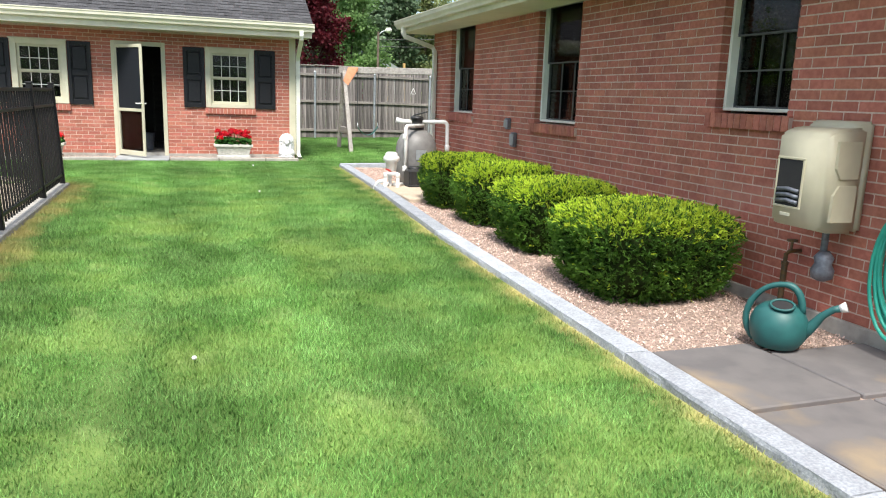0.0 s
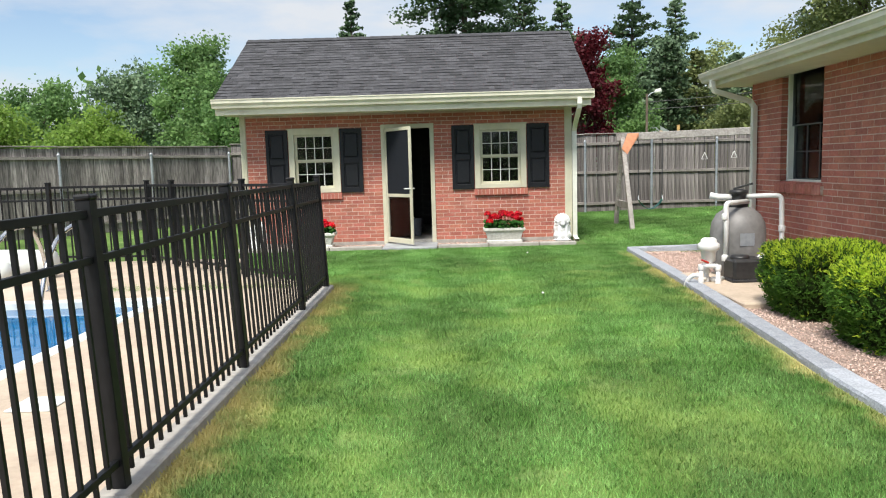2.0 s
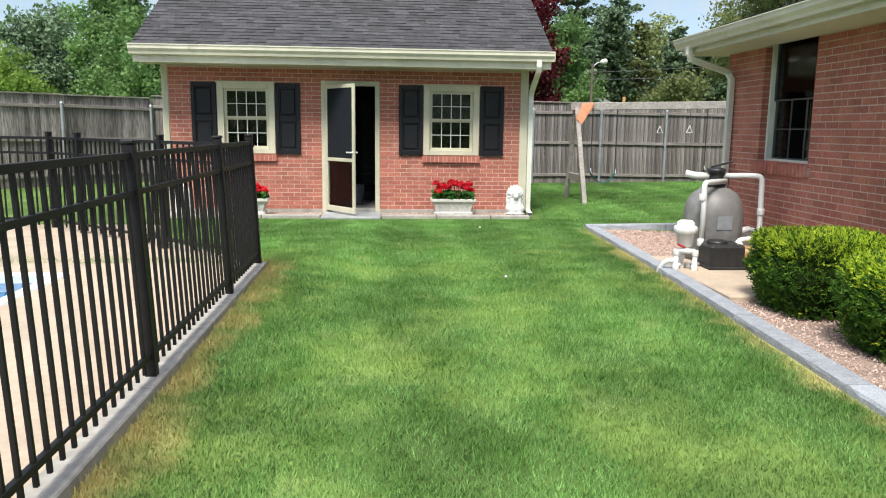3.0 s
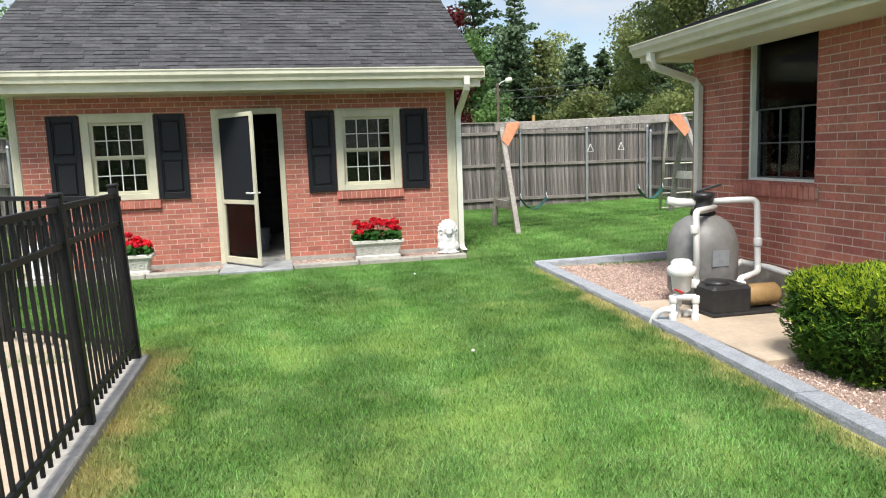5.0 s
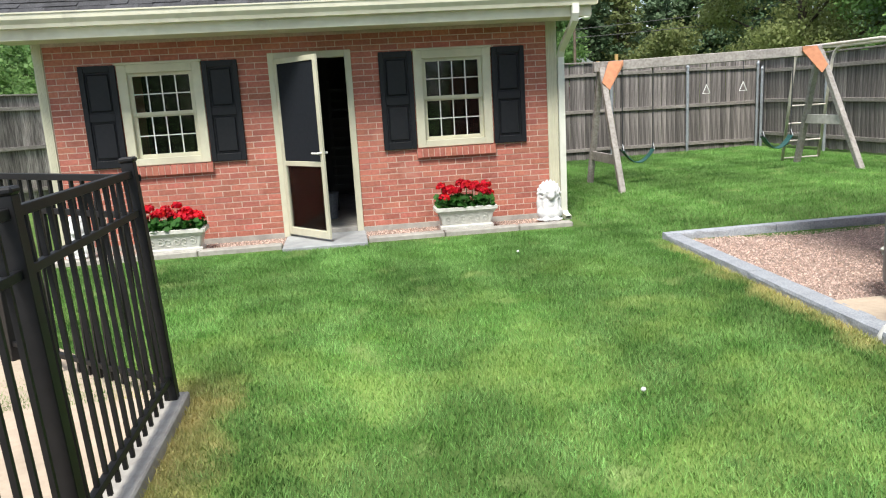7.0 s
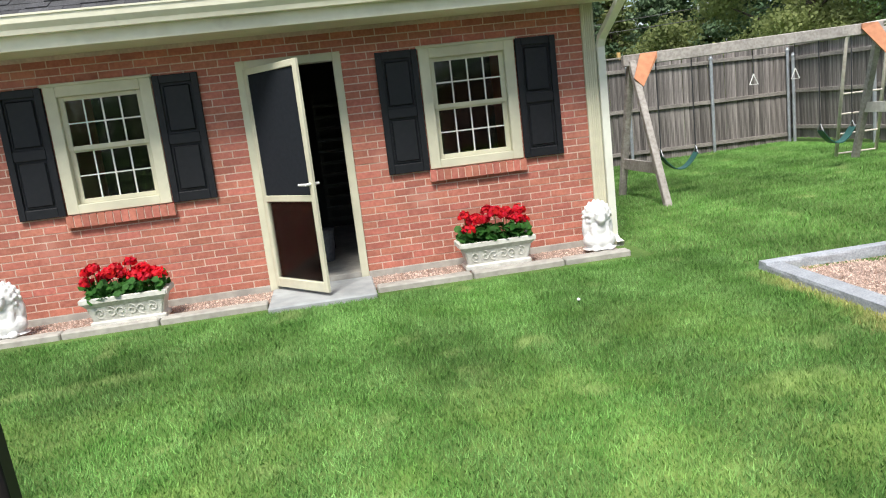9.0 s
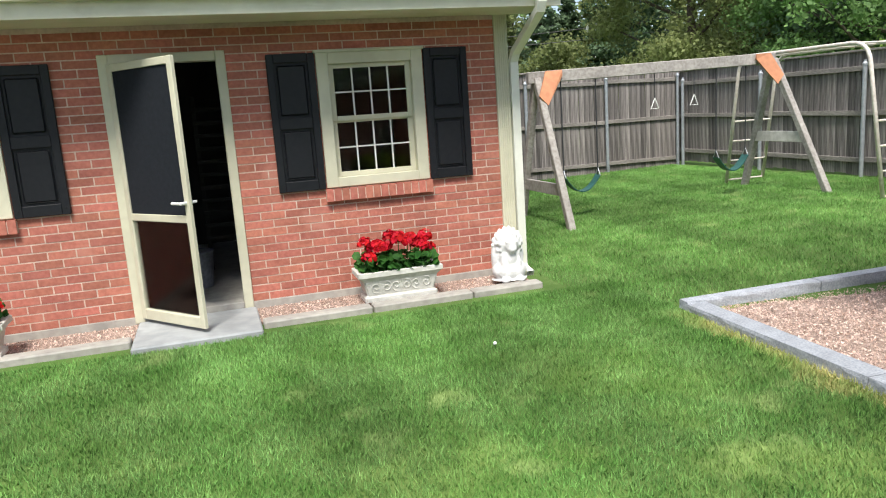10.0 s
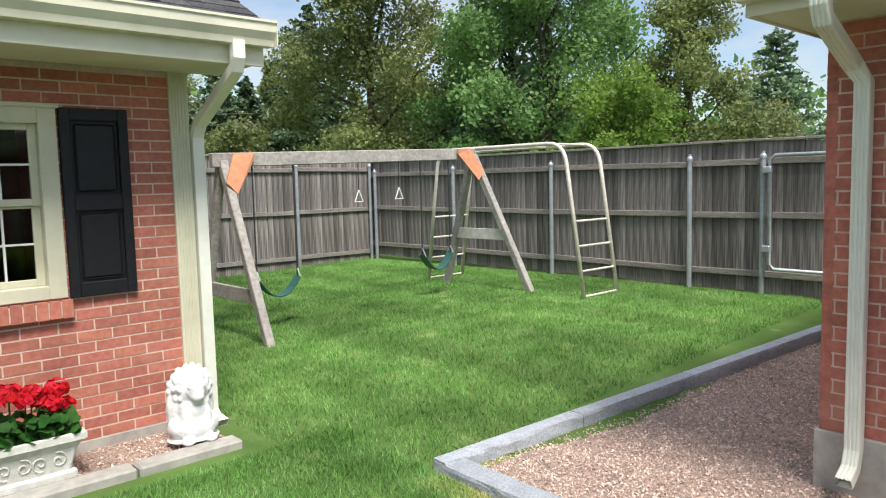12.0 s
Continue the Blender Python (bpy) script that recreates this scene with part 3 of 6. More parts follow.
def sash_window(parent, place, u0, u1, v0, v1, casing, cols, rows, mat_trim, grille=True, recess=0.0, name="window"):
    """A double-hung window: casing, two sashes, thin muntins and two panes."""
    win = new(name)
    win.parent = parent

    def bar(name_, a0, a1, b0, b1, o0, o1, m_, par=win, bevel=0.004):
        bm = bmesh.new()
        p, q = Vector(place(a0, b0, o0)), Vector(place(a1, b1, o1))
        lo, hi = Vector([min(p[i], q[i]) for i in range(3)]), Vector([max(p[i], q[i]) for i in range(3)])
        return part(name_, box(bm, lo, hi, bevel), m_, par)
    c = casing
    r = -recess
    for a0, a1, b0, b1 in ((u0, u0 + c, v0, v1), (u1 - c, u1, v0, v1), (u0 + c, u1 - c, v1 - c, v1), (u0 + c, u1 - c, v0, v0 + c * 0.8)):
        bar("casing", a0, a1, b0, b1, r - 0.06, r + 0.025, mat_trim)
    i0, i1, j0, j1 = u0 + c, u1 - c, v0 + c * 0.8, v1 - c
    s = min(0.045, c * 0.5)
    mid = (j0 + j1) / 2
    for b0, b1, o in ((mid, j1, r - 0.02), (j0, mid + 0.02, r - 0.045)):
        for a0_, a1_, c0_, c1_ in ((i0, i0 + s, b0, b1), (i1 - s, i1, b0, b1), (i0 + s, i1 - s, b1 - s * 0.8, b1), (i0 + s, i1 - s, b0, b0 + s * 0.9)):
            bar("sash", a0_, a1_, c0_, c1_, o - 0.025, o, mat_trim if mat_trim is M["trim"] else M["sash"], bevel=0.003)
        if grille and (mat_trim is M["trim"] or b0 == j0):
            pu0, pu1, pv0, pv1 = i0 + s, i1 - s, b0 + s * 0.9, b1 - s * 0.8
            for k in range(1, cols):
                x = pu0 + (pu1 - pu0) * k / cols
                bar("muntin", x - 0.006, x + 0.006, pv0, pv1, o - 0.018, o - 0.005, M["white_pvc"] if mat_trim is M["trim"] else M["sash"], bevel=0)
            for k in range(1, rows):
                y = pv0 + (pv1 - pv0) * k / rows
                bar("muntin", pu0, pu1, y - 0.006, y + 0.006, o - 0.0175, o - 0.0055, M["white_pvc"] if mat_trim is M["trim"] else M["sash"], bevel=0)
        g = bar("pane", i0 + s, i1 - s, b0 + 0.01, b1 - 0.01, o - 0.02, o - 0.023, M["glass"], bevel=0)
        g.visible_shadow = False
    return win


def shutter(place, u0, u1, v0, v1, parent):
    sh = new("shutter")
    sh.parent = parent

    def bar(nm, a0, a1, b0, b1, o0, o1, bev=0.004):
        p, q = Vector(place(a0, b0, o0)), Vector(place(a1, b1, o1))
        lo, hi = Vector([min(p[i], q[i]) for i in range(3)]), Vector([max(p[i], q[i]) for i in range(3)])
        return part(nm, box(bmesh.new(), lo, hi, bev), M["shutter"], sh)
    st = 0.058
    midv = v0 + (v1 - v0) * 0.50
    bar("stile", u0, u0 + st, v0, v1, 0.004, 0.038)
    bar("stile", u1 - st, u1, v0, v1, 0.004, 0.038)
    for b0, b1 in ((v0, v0 + 0.085), (midv - 0.045, midv + 0.045), (v1 - 0.07, v1)):
        bar("cross_rail", u0 + st, u1 - st, b0, b1, 0.004, 0.036)
    for b0, b1 in ((v0 + 0.085, midv - 0.045), (midv + 0.045, v1 - 0.07)):
        bar("recess_board", u0 + st, u1 - st, b0, b1, 0.004, 0.014, 0)
        bar("raised_panel", u0 + st + 0.02, u1 - st - 0.02, b0 + 0.02, b1 - 0.02, 0.012, 0.031, 0.013)
    for a in (u0 + 0.03, u1 - 0.03):
        for b in (v0 + 0.05, v1 - 0.05):
            bar("screw", a - 0.006, a + 0.006, b - 0.006, b + 0.006, 0.036, 0.043, 0.002)
    return sh


shed = thing("shed", "red brick garden shed with grey shingle roof and black shutters", "shed", at=(0, 0, 0))
S_WIN = ((-3.19, -2.29), (0.09, 1.00))
S_DOOR = (-1.555, -0.62, -0.02, 2.09)
s_holes = [(a + 0.02, b - 0.02, 0.93, 2.03) for a, b in S_WIN] + [S_DOOR]
slab_with_holes("wall", SX0 + 0.02, SX1 - 0.02, -0.25, SZ1 + 0.05, [(a - 0.005, b + 0.005, c_, d_ + 0.005) for a, b, c_, d_ in s_holes], s_place, -0.0025, -0.2, M["mortar"], shed)
for x in (SX0 + 0.02, SX1 - 0.22):
    part("side_wall", cube((x, SY + 0.2, -0.25), (x + 0.2, SY + S_DEPTH, SZ1 + 0.05)), M["brick_mass"], shed)
# back wall and ceiling carry indoor shade in their colour
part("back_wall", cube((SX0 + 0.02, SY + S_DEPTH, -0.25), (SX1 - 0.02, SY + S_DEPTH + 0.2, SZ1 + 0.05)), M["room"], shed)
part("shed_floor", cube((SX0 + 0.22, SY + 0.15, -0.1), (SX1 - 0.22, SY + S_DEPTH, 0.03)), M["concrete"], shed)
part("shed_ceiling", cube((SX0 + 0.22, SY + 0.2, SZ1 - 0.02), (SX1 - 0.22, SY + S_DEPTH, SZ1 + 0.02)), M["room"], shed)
lay_bricks(shed, brick_cells(SX0 + 0.1, SX1 - 0.12, 0.035, SZ1, [(h[0], h[1], h[2], h[3]) for h in s_holes]), s_place, lambda u, v: u > -0.62 and v < 1.9)
part("footing", cube((SX0, SY - 0.012, -0.25), (SX1 - 0.12, SY + 0.05, 0.033), 0.004), M["concrete"], shed, "rough grey concrete footing")
for a, b in S_WIN:
    sash_window(shed, s_place, a, b, 0.925, 2.045, 0.10, 4, 2, M["trim"])
    part("head_drip", cube((a - 0.015, SY - 0.045, 2.035), (b + 0.015, SY, 2.06), 0.004), M["trim"], shed)
    soldier_sill(shed, s_place, a - 0.02, b + 0.02, 0.915)
    shutter(s_place, a - 0.40, a - 0.012, 0.92, 2.04, shed)
    shutter(s_place, b + 0.012, b + 0.40, 0.92, 2.04, shed)
# fluted corner boards
for x0, x1 in ((SX1 - 0.12, SX1 + 0.005), (SX0 - 0.005, SX0 + 0.09)):
    bm = cube((x0, SY - 0.022, 0.03), (x1, SY + 0.12, SZ1), 0.003)
    part("corner_board", bm, M["trim"], shed)
    for k in range(5):
        xx = x0 + 0.022 + k * (x1 - x0 - 0.044) / 4
        part("flute", cube((xx - 0.006, SY - 0.027, 0.05), (xx + 0.006, SY - 0.02, SZ1 - 0.02), 0.002), M["trim"], shed)
# door frame
dx0, dx1, dz0, dz1 = S_DOOR
for a, b, c, d in ((dx0, dx0 + 0.075, dz0, dz1), (dx1 - 0.075, dx1, dz0, dz1), (dx0 + 0.075, dx1 - 0.075, dz1 - 0.075, dz1)):
    part("door_frame", cube((a, SY - 0.02, c), (b, SY + 0.1, d), 0.005), M["trim"], shed)
part("threshold", cube((dx0 + 0.075, SY - 0.03, dz0), (dx1 - 0.075, SY + 0.12, dz0 + 0.065), 0.006), M["concrete"], shed)


def screen_door(parent):
    """A storm door standing open: frame, dark screen above, clear pane below, lever handle and closer."""
    d = new("storm_door")
    d.parent = parent
    w, h = 0.79, 1.99
    d.matrix_basis = pose(dx0 + 0.07, SY - 0.025, dz0 + 0.045, 0, 0, -52)
    for a, b, c, e in ((0, 0.055, 0, h), (w - 0.055, w, 0, h), (0.055, w - 0.055, 0, 0.085), (0.055, w - 0.055, h - 0.055, h), (0.055, w - 0.055, 0.80, 0.855)):
        part("door_frame", cube((a, -0.016, c), (b, 0.016, e), 0.004), M["trim"], d)
    part("screen_panel", cube((0.055, -0.003, 0.855), (w - 0.055, 0.003, h - 0.055)), M["screen"], d, "dark mesh insect screen")
    g = part("pane", cube((0.055, -0.003, 0.085), (w - 0.055, 0.003, 0.80)), M["glass"], d, "clear lower glass pane")
    g.visible_shadow = False
    bm = tube(bmesh.new(), [(w - 0.03, -0.07, 0.95), (w - 0.03, 0.07, 0.95)], 0.012)
    tube(bm, [(w - 0.03, -0.065, 0.95), (w - 0.13, -0.065, 0.95)], 0.011)
    tube(bm, [(w - 0.03, 0.065, 0.95), (w - 0.13, 0.065, 0.95)], 0.011)
    part("handle", bm, M["white_pvc"], d, "white lever handle")
    return d


screen_door(shed)
# roof
SRX0, SRX1 = -4.28, 2.05
EY, EZ, RY, RZ = SY - 0.62, 2.545, SY + S_DEPTH / 2 + 0.05, 3.90
pitch = math.atan2(RZ - EZ, RY - EY)
rl = math.hypot(RZ - EZ, RY - EY)


def shed_roof():
    roof = new("roof")
    roof.parent = shed
    for s in (1, -1):
        def rp(x, d, h, s=s):
            y = d * math.cos(pitch) - h * math.sin(pitch)
            z = EZ + d * math.sin(pitch) + h * math.cos(pitch)
            y = EY + y
            return (x, y if s > 0 else 2 * RY - y, z)
        bm = bmesh.new()
        vs = [bm.verts.new(rp(x, d, h)) for h in (-0.06, -0.002) for x, d in ((SRX0 + 0.02, 0), (SRX1 - 0.02, 0), (SRX1 - 0.02, rl), (SRX0 + 0.02, rl))]
        for f in ((0, 1, 2, 3), (4, 5, 6, 7), (0, 1, 5, 4), (1, 2, 6, 5), (2, 3, 7, 6), (3, 0, 4, 7)):
            bm.faces.new([vs[i] for i in f])
        bmesh.ops.recalc_face_normals(bm, faces=bm.faces)
        part("deck_board", bm, M["drip"], roof)
        verts, faces = [], []
        rows = int(rl / 0.125)
        rg = random.Random(8 + s)
        for r in range(rows + 1):
            d0 = -0.02 + r * 0.125
            x = SRX0 - rg.uniform(0, 0.25)
            while x < SRX1:
                wd = rg.uniform(0.10, 0.34)
                a, b = max(x, SRX0), min(x + wd - 0.004, SRX1)
                if b > a + 0.01:
                    lift = rg.choice((0.008, 0.013, 0.016))
                    k = len(verts)
                    d1 = min(d0 + 0.15, rl)
                    for xx, d, h in ((a, d0, lift), (b, d0, lift), (b, d1, 0.003), (a, d1, 0.003), (a, d0, 0.0), (b, d0, 0.0)):
                        verts.append(rp(xx, d, h))
                    faces += [(k, k + 1, k + 2, k + 3), (k + 4, k + 5, k + 1, k), (k + 1, k + 5, k + 2), (k + 4, k, k + 3)]
                x += wd
        o = raw("shingles", verts, faces, M["shingle"], roof, "weathered grey asphalt shingles")
        o["kind"] = "stuff"
    for i in range(int((SRX1 - SRX0) / 0.22) + 1):
        bm = bmesh.new()
        a = SRX0 + i * 0.22
        b = min(a + 0.26, SRX1)
        vs = [bm.verts.new(p) for p in ((a, RY - 0.15, RZ - 0.055), (b, RY - 0.15, RZ - 0.06), (b, RY, RZ + 0.012), (a, RY, RZ + 0.02), (b, RY + 0.15, RZ - 0.06), (a, RY + 0.15, RZ - 0.055))]
        bm.faces.new((vs[0], vs[1], vs[2], vs[3]))
        bm.faces.new((vs[3], vs[2], vs[4], vs[5]))
        part("ridge_cap", bm, M["shingle"], roof)
    # gables, soffit, fascia and rake trim
    for x in (SX0 + 0.02, SX1 - 0.22):
        bm = bmesh.new()
        vs = [bm.verts.new(p) for xx in (x, x + 0.2) for p in ((xx, SY, SZ1), (xx, SY + S_DEPTH + 0.2, SZ1), (xx, RY, RZ - 0.10))]
        for f in ((0, 1, 2), (3, 5, 4), (0, 3, 4, 1), (1, 4, 5, 2), (2, 5, 3, 0)):
            bm.faces.new([vs[i] for i in f])
        part("gable", bm, M["trim"], roof)
    part("soffit", cube((SRX0 + 0.04, EY + 0.03, SZ1 - 0.005), (SRX1 - 0.04, SY - 0.025, SZ1 + 0.02)), M["soffit"], roof)
    part("fascia", cube((SRX0 + 0.02, EY + 0.0, SZ1 - 0.02), (SRX1 - 0.02, EY + 0.025, EZ - 0.045), 0.003), M["gutter"], roof)
    for x in (SRX0, SRX1 - 0.03):
        for s in (1, -1):
            y0 = EY if s > 0 else 2 * RY - EY
            bm = beam(bmesh.new(), (x + 0.015, y0, EZ - 0.10), (x + 0.015, RY, RZ - 0.10), 0.03, 0.13)
            part("rake_board", bm, M["gutter"], roof)
    return roof


shed_roof()
# gutter with its rolled lip, and downspouts
GUT = [(0, 0), (-0.075, 0), (-0.085, 0.03), (-0.115, 0.065), (-0.118, 0.105), (-0.128, 0.108), (-0.128, 0.12), (-0.108, 0.12), (-0.105, 0.07), (-0.07, 0.01), (-0.006, 0.008), (-0.006, 0.115), (0, 0.115)]


def gutter(name, axis, start, end, other, z, parent, material, tall=1.0):
    if axis == "x":
        a, b = ((start, other, z), (0, 1, 0), (0, 0, 1)), ((end, other, z), (0, 1, 0), (0, 0, 1))
    else:
        a, b = ((other, start, z), (1, 0, 0), (0, 0, 1)), ((other, end, z), (1, 0, 0), (0, 0, 1))
    return part(name, extrude_profile(bmesh.new(), [(x, y * tall) for x, y in GUT], a, b), material, parent)


s_gut = gutter("gutter", "x", SRX0 - 0.01, SRX1 + 0.01, EY, EZ - 0.155, shed, M["gutter"], 1.22)
part("end_cap", cube((SRX1 + 0.008, EY - 0.12, EZ - 0.153), (SRX1 + 0.014, EY - 0.003, EZ - 0.012)), M["gutter"], shed)


def downspout(parent, pts, w=0.075, t=0.055, across=(1, 0, 0)):
    """A corrugated rectangular pipe through points, with shallow ribs."""
    prof = []
    for k in range(4):
        x = -w / 2 + w * (k + 0.5) / 4
        prof += [(x - w / 9, -t / 2), (x - w / 18, -t / 2 - 0.005), (x + w / 18, -t / 2 - 0.005), (x + w / 9, -t / 2)]
    prof += [(w / 2, -t / 2 + 0.008), (w / 2, t / 2), (-w / 2, t / 2), (-w / 2, -t / 2 + 0.008)]
    bm = bmesh.new()
    pts = [Vector(p) for p in pts]
    u = Vector(across).normalized()
    rings = []
    for i, p in enumerate(pts):
        d = (pts[min(i + 1, len(pts) - 1)] - pts[max(i - 1, 0)]).normalized()
        v = d.cross(u).normalized()
        if i and v.dot(last) < 0:
            v = -v
        last = v
        rings.append([bm.verts.new(p + u * a + v * b) for a, b in prof])
    k = len(prof)
    for a, b in zip(rings, rings[1:]):
        for i in range(k):
            bm.faces.new((a[i], a[(i + 1) % k], b[(i + 1) % k], b[i]))
    bm.faces.new(rings[0])
    bmesh.ops.recalc_face_normals(bm, faces=bm.faces)
    return part("downspout", bm, M["spout"], parent, "cream ribbed metal downspout")


ysp = SY - 0.05
downspout(shed, [(1.825, EY - 0.06, 2.41), (1.825, EY - 0.06, 2.31), (1.83, EY - 0.03, 2.25), (1.845, ysp - 0.03, 1.97), (1.845, ysp + 0.03, 1.89), (1.845, ysp + 0.03, 1.75), (1.845, ysp + 0.03, 0.05), (1.85, ysp - 0.01, 0.0), (1.87, ysp - 0.08, -0.03)])
# inside the shed: shelf of slatted boards and a pail
rack = thing("slatted_rack", "slatted rack standing inside the shed, coloured dark as if in shade", "rack")
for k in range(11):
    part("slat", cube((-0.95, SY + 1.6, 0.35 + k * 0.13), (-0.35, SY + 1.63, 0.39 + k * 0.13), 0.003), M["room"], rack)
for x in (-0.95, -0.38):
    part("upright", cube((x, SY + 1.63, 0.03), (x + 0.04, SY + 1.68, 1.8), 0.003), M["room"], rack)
pail = thing("storage_bin", "dim grey plastic bin on the shed floor", "bin", at=(-1.05, SY + 0.9, 0.03))
part("body", lathe(bmesh.new(), [(0.12, 0), (0.15, 0.32), (0.16, 0.34), (0.14, 0.335)]), M["meter"], pail)

# step, edging stones and gravel in front of the shed
step = thing("door_step", "pale grey stone slab in front of the shed door", "step", kind="structure")
part("slab", cube((-1.53, 14.54, -0.12), (-0.60, SY - 0.03, -0.005), 0.012), M["step"], step)
edge = thing("shed_edging", "row of low grey stone edging blocks", "edging", kind="structure")
xs_ = (-4.1, -3.25, -2.45, -1.54)
xe_ = (-0.59, 0.28, 1.14, 1.78)
for row in (xs_, xe_):
    for a, b in zip(row, row[1:]):
        part("stone", cube((a + 0.006, 14.72, -0.13), (b - 0.006, 14.86, 0.0 + RNG.uniform(-0.006, 0.006)), 0.012), M["concrete"], edge)
part("shed_gravel_bed", cube((-4.1, 14.86, -0.12), (1.76, SY, -0.03)), M["gravel_bed"], edge)


# ---- kerb, gravel bed and flagstones beside the house ----
kerb = thing("granite_kerb", "grey split granite kerb between lawn and gravel", "kerb", kind="structure")


def kerb_stone(p, q, w, t, seed):
    """A split granite block: dressed top, rough uneven sides."""
    rg = random.Random(seed)
    p, q = Vector(p), Vector(q)
    d = (q - p).normalized()
    side = Vector((d.y, -d.x, 0))
    n = max(6, int((q - p).length / 0.11))
    prof = [(-0.5, -0.5), (-0.5, 0.1), (-0.49, 0.40), (-0.46, 0.5), (-0.15, 0.5), (0.15, 0.5), (0.46, 0.5), (0.49, 0.40), (0.5, 0.1), (0.5, -0.5)]
    bm = bmesh.new()
    rings = []
    for i in range(n + 1):
        c = p.lerp(q, i / n)
        ring = []
        for a, b in prof:
            rough = 0.0045 if b < 0.45 else 0.0015
            ring.append(bm.verts.new(c + side * (a * w + rg.uniform(-rough, rough)) + Vector((0, 0, b * t + rg.uniform(-0.3, 0.3) * rough)) + d * (rg.uniform(-0.004, 0) if i else 0)))
        rings.append(ring)
    k = len(prof)
    for u, v in zip(rings, rings[1:]):
        for j in range(k):
            bm.faces.new((u[j], u[(j + 1) % k], v[(j + 1) % k], v[j]))
    bm.faces.new(rings[0][::-1])
    bm.faces.new(rings[-1])
    bmesh.ops.recalc_face_normals(bm, faces=bm.faces)
    return bm


ys_ = [-1.2, 0.4, 1.95, 3.45, 5.2, 6.9, 8.4, 10.2, 11.9, 13.62]
for a, b in zip(ys_, ys_[1:]):
    bm = kerb_stone((kerb_x(a) + 0.08, a + 0.004, lawn_z(2, a) - 0.05), (kerb_x(b) + 0.08, b - 0.004, lawn_z(2, b) - 0.05), 0.165, 0.20, int(a * 10) + 40)
    part("kerb_stone", bm, M["granite"], kerb)
xk = [2.36, 3.5, 4.75, 6.1, 7.4, 8.4]
for a, b in zip(xk, xk[1:]):
    bm = kerb_stone((a + 0.004, 13.62 - (a - 2.36) * 0.07 - 0.05, -0.06 + (a - 2.36) * 0.02), (b - 0.004, 13.62 - (b - 2.36) * 0.07 - 0.05, -0.06 + (b - 2.36) * 0.02), 0.115, 0.15, int(a * 10))
    part("kerb_stone", bm, M["granite"], kerb)


def gravel():
    v, f = [], []
    ys = list(np.arange(-3, 13.6, 0.4)) + [13.56]
    for y in ys:
        for x in (kerb_x(y) + 0.12, 2.9, 3.9, 5.5, 8.3):
            v.append((x, y, gravel_z(y) + (x > 4) * (x - 4) * 0.02))
    for j in range(len(ys) - 1):
        for i in range(4):
            k = j * 5 + i
            f.append((k, k + 1, k + 6, k + 5))
    bed = tagged(raw("gravel_bed", v, f, M["gravel_bed"], smooth=True), "pinkish crushed stone bed beside the house", "gravel", kind="structure")
    rng = np.random.default_rng(4)
    areas = ((2.15, 3.6, 2.9, 9.0, 20000), (2.3, 6.6, 11.2, 13.55, 46000), (2.2, 3.6, 9.0, 11.2, 12000), (-4.0, 1.75, 14.87, 15.3, 6500))
    tet = []
    for x0, x1, y0, y1, k in areas:
        x, y = rng.uniform(x0, x1, k), rng.uniform(y0, y1, k)
        keep = (x > np.interp(y, KERB_Y, KERB_X) + 0.17) | (y > 14)
        x, y = x[keep], y[keep]
        k = len(x)
        z = np.array([gravel_z(b) if b < 14 else -0.03 for b in y]) + np.where((x > 4) & (y < 14), (x - 4) * 0.02, 0)
        s = rng.uniform(0.005, 0.0135, k)
        d = rng.normal(0, 1, (k, 4, 3))
        d /= np.linalg.norm(d, axis=2, keepdims=True)
        p = np.stack((x, y, z + s * rng.uniform(0.1, 0.7, k)), 1)[:, None] + d * s[:, None, None]
        tet.append(p[:, [0, 1, 2, 0, 2, 3, 0, 3, 1, 1, 3, 2]].reshape(-1, 3))
    st = polys("gravel_stones", np.concatenate(tet), 3, M["gravel"], bed)
    st["kind"] = "stuff"


gravel()
flags = thing("flagstone_paving", "large bluestone flags with dark joints beside the house", "paving", kind="structure")
for i, (x0, x1, y0, y1) in enumerate(((2.2, 2.88, 2.72, 3.52), (2.9, 3.6, 2.72, 3.36), (2.2, 2.9, 1.3, 2.69), (2.92, 3.6, 1.2, 2.69), (2.2, 3.6, -1.0, 1.17))):
    z = gravel_z((y0 + y1) / 2)
    part("flagstone", cube((x0, y0, z - 0.05), (x1, y1, z + 0.025), 0.008), M["bluestone"], flags)

# ---- the house ----
HX, HY1, HY0 = 3.62, 12.04, -6.0
HZ1, HF = 2.28, 0.13


def h_place(u, v, out):
    return (HX - out, u, v)


def h_foot(y):
    return interp(y, (4.8, 6.5), (-0.02, 0.2))


house = thing("house", "single-storey red brick house with cream eaves", "house")
H_WIN = ((10.19, 11.18, 1.05, 2.36), (7.16, 8.15, 1.03, 2.36), (4.22, 4.97, 1.24, 2.36))
h_holes = [(a, b, c - 0.02, 2.4) for a, b, c, d in H_WIN]
slab_with_holes("wall", HY0, HY1 - 0.01, -0.4, HZ1 + 0.1, [(a - 0.005, b + 0.005, c_, d_ + 0.005) for a, b, c_, d_ in h_holes], h_place, -0.0025, -0.3, M["mortar"], house)
lay_bricks(house, brick_cells(HY0 + 0.02, HY1, -0.02 + 0.0, HZ1, h_holes), h_place, lambda u, v: (3.3 < u < 5.2 and 0.3 < v < 1.4) or (u > 11.2), 0.155)
part("north_wall", cube((HX + 0.01, HY1 - 0.3, -0.4), (HX + 9, HY1 - 0.008, HZ1 + 0.1)), M["mortar"], house)


def n_place(u, v, out):
    return (u, HY1 + out, v)


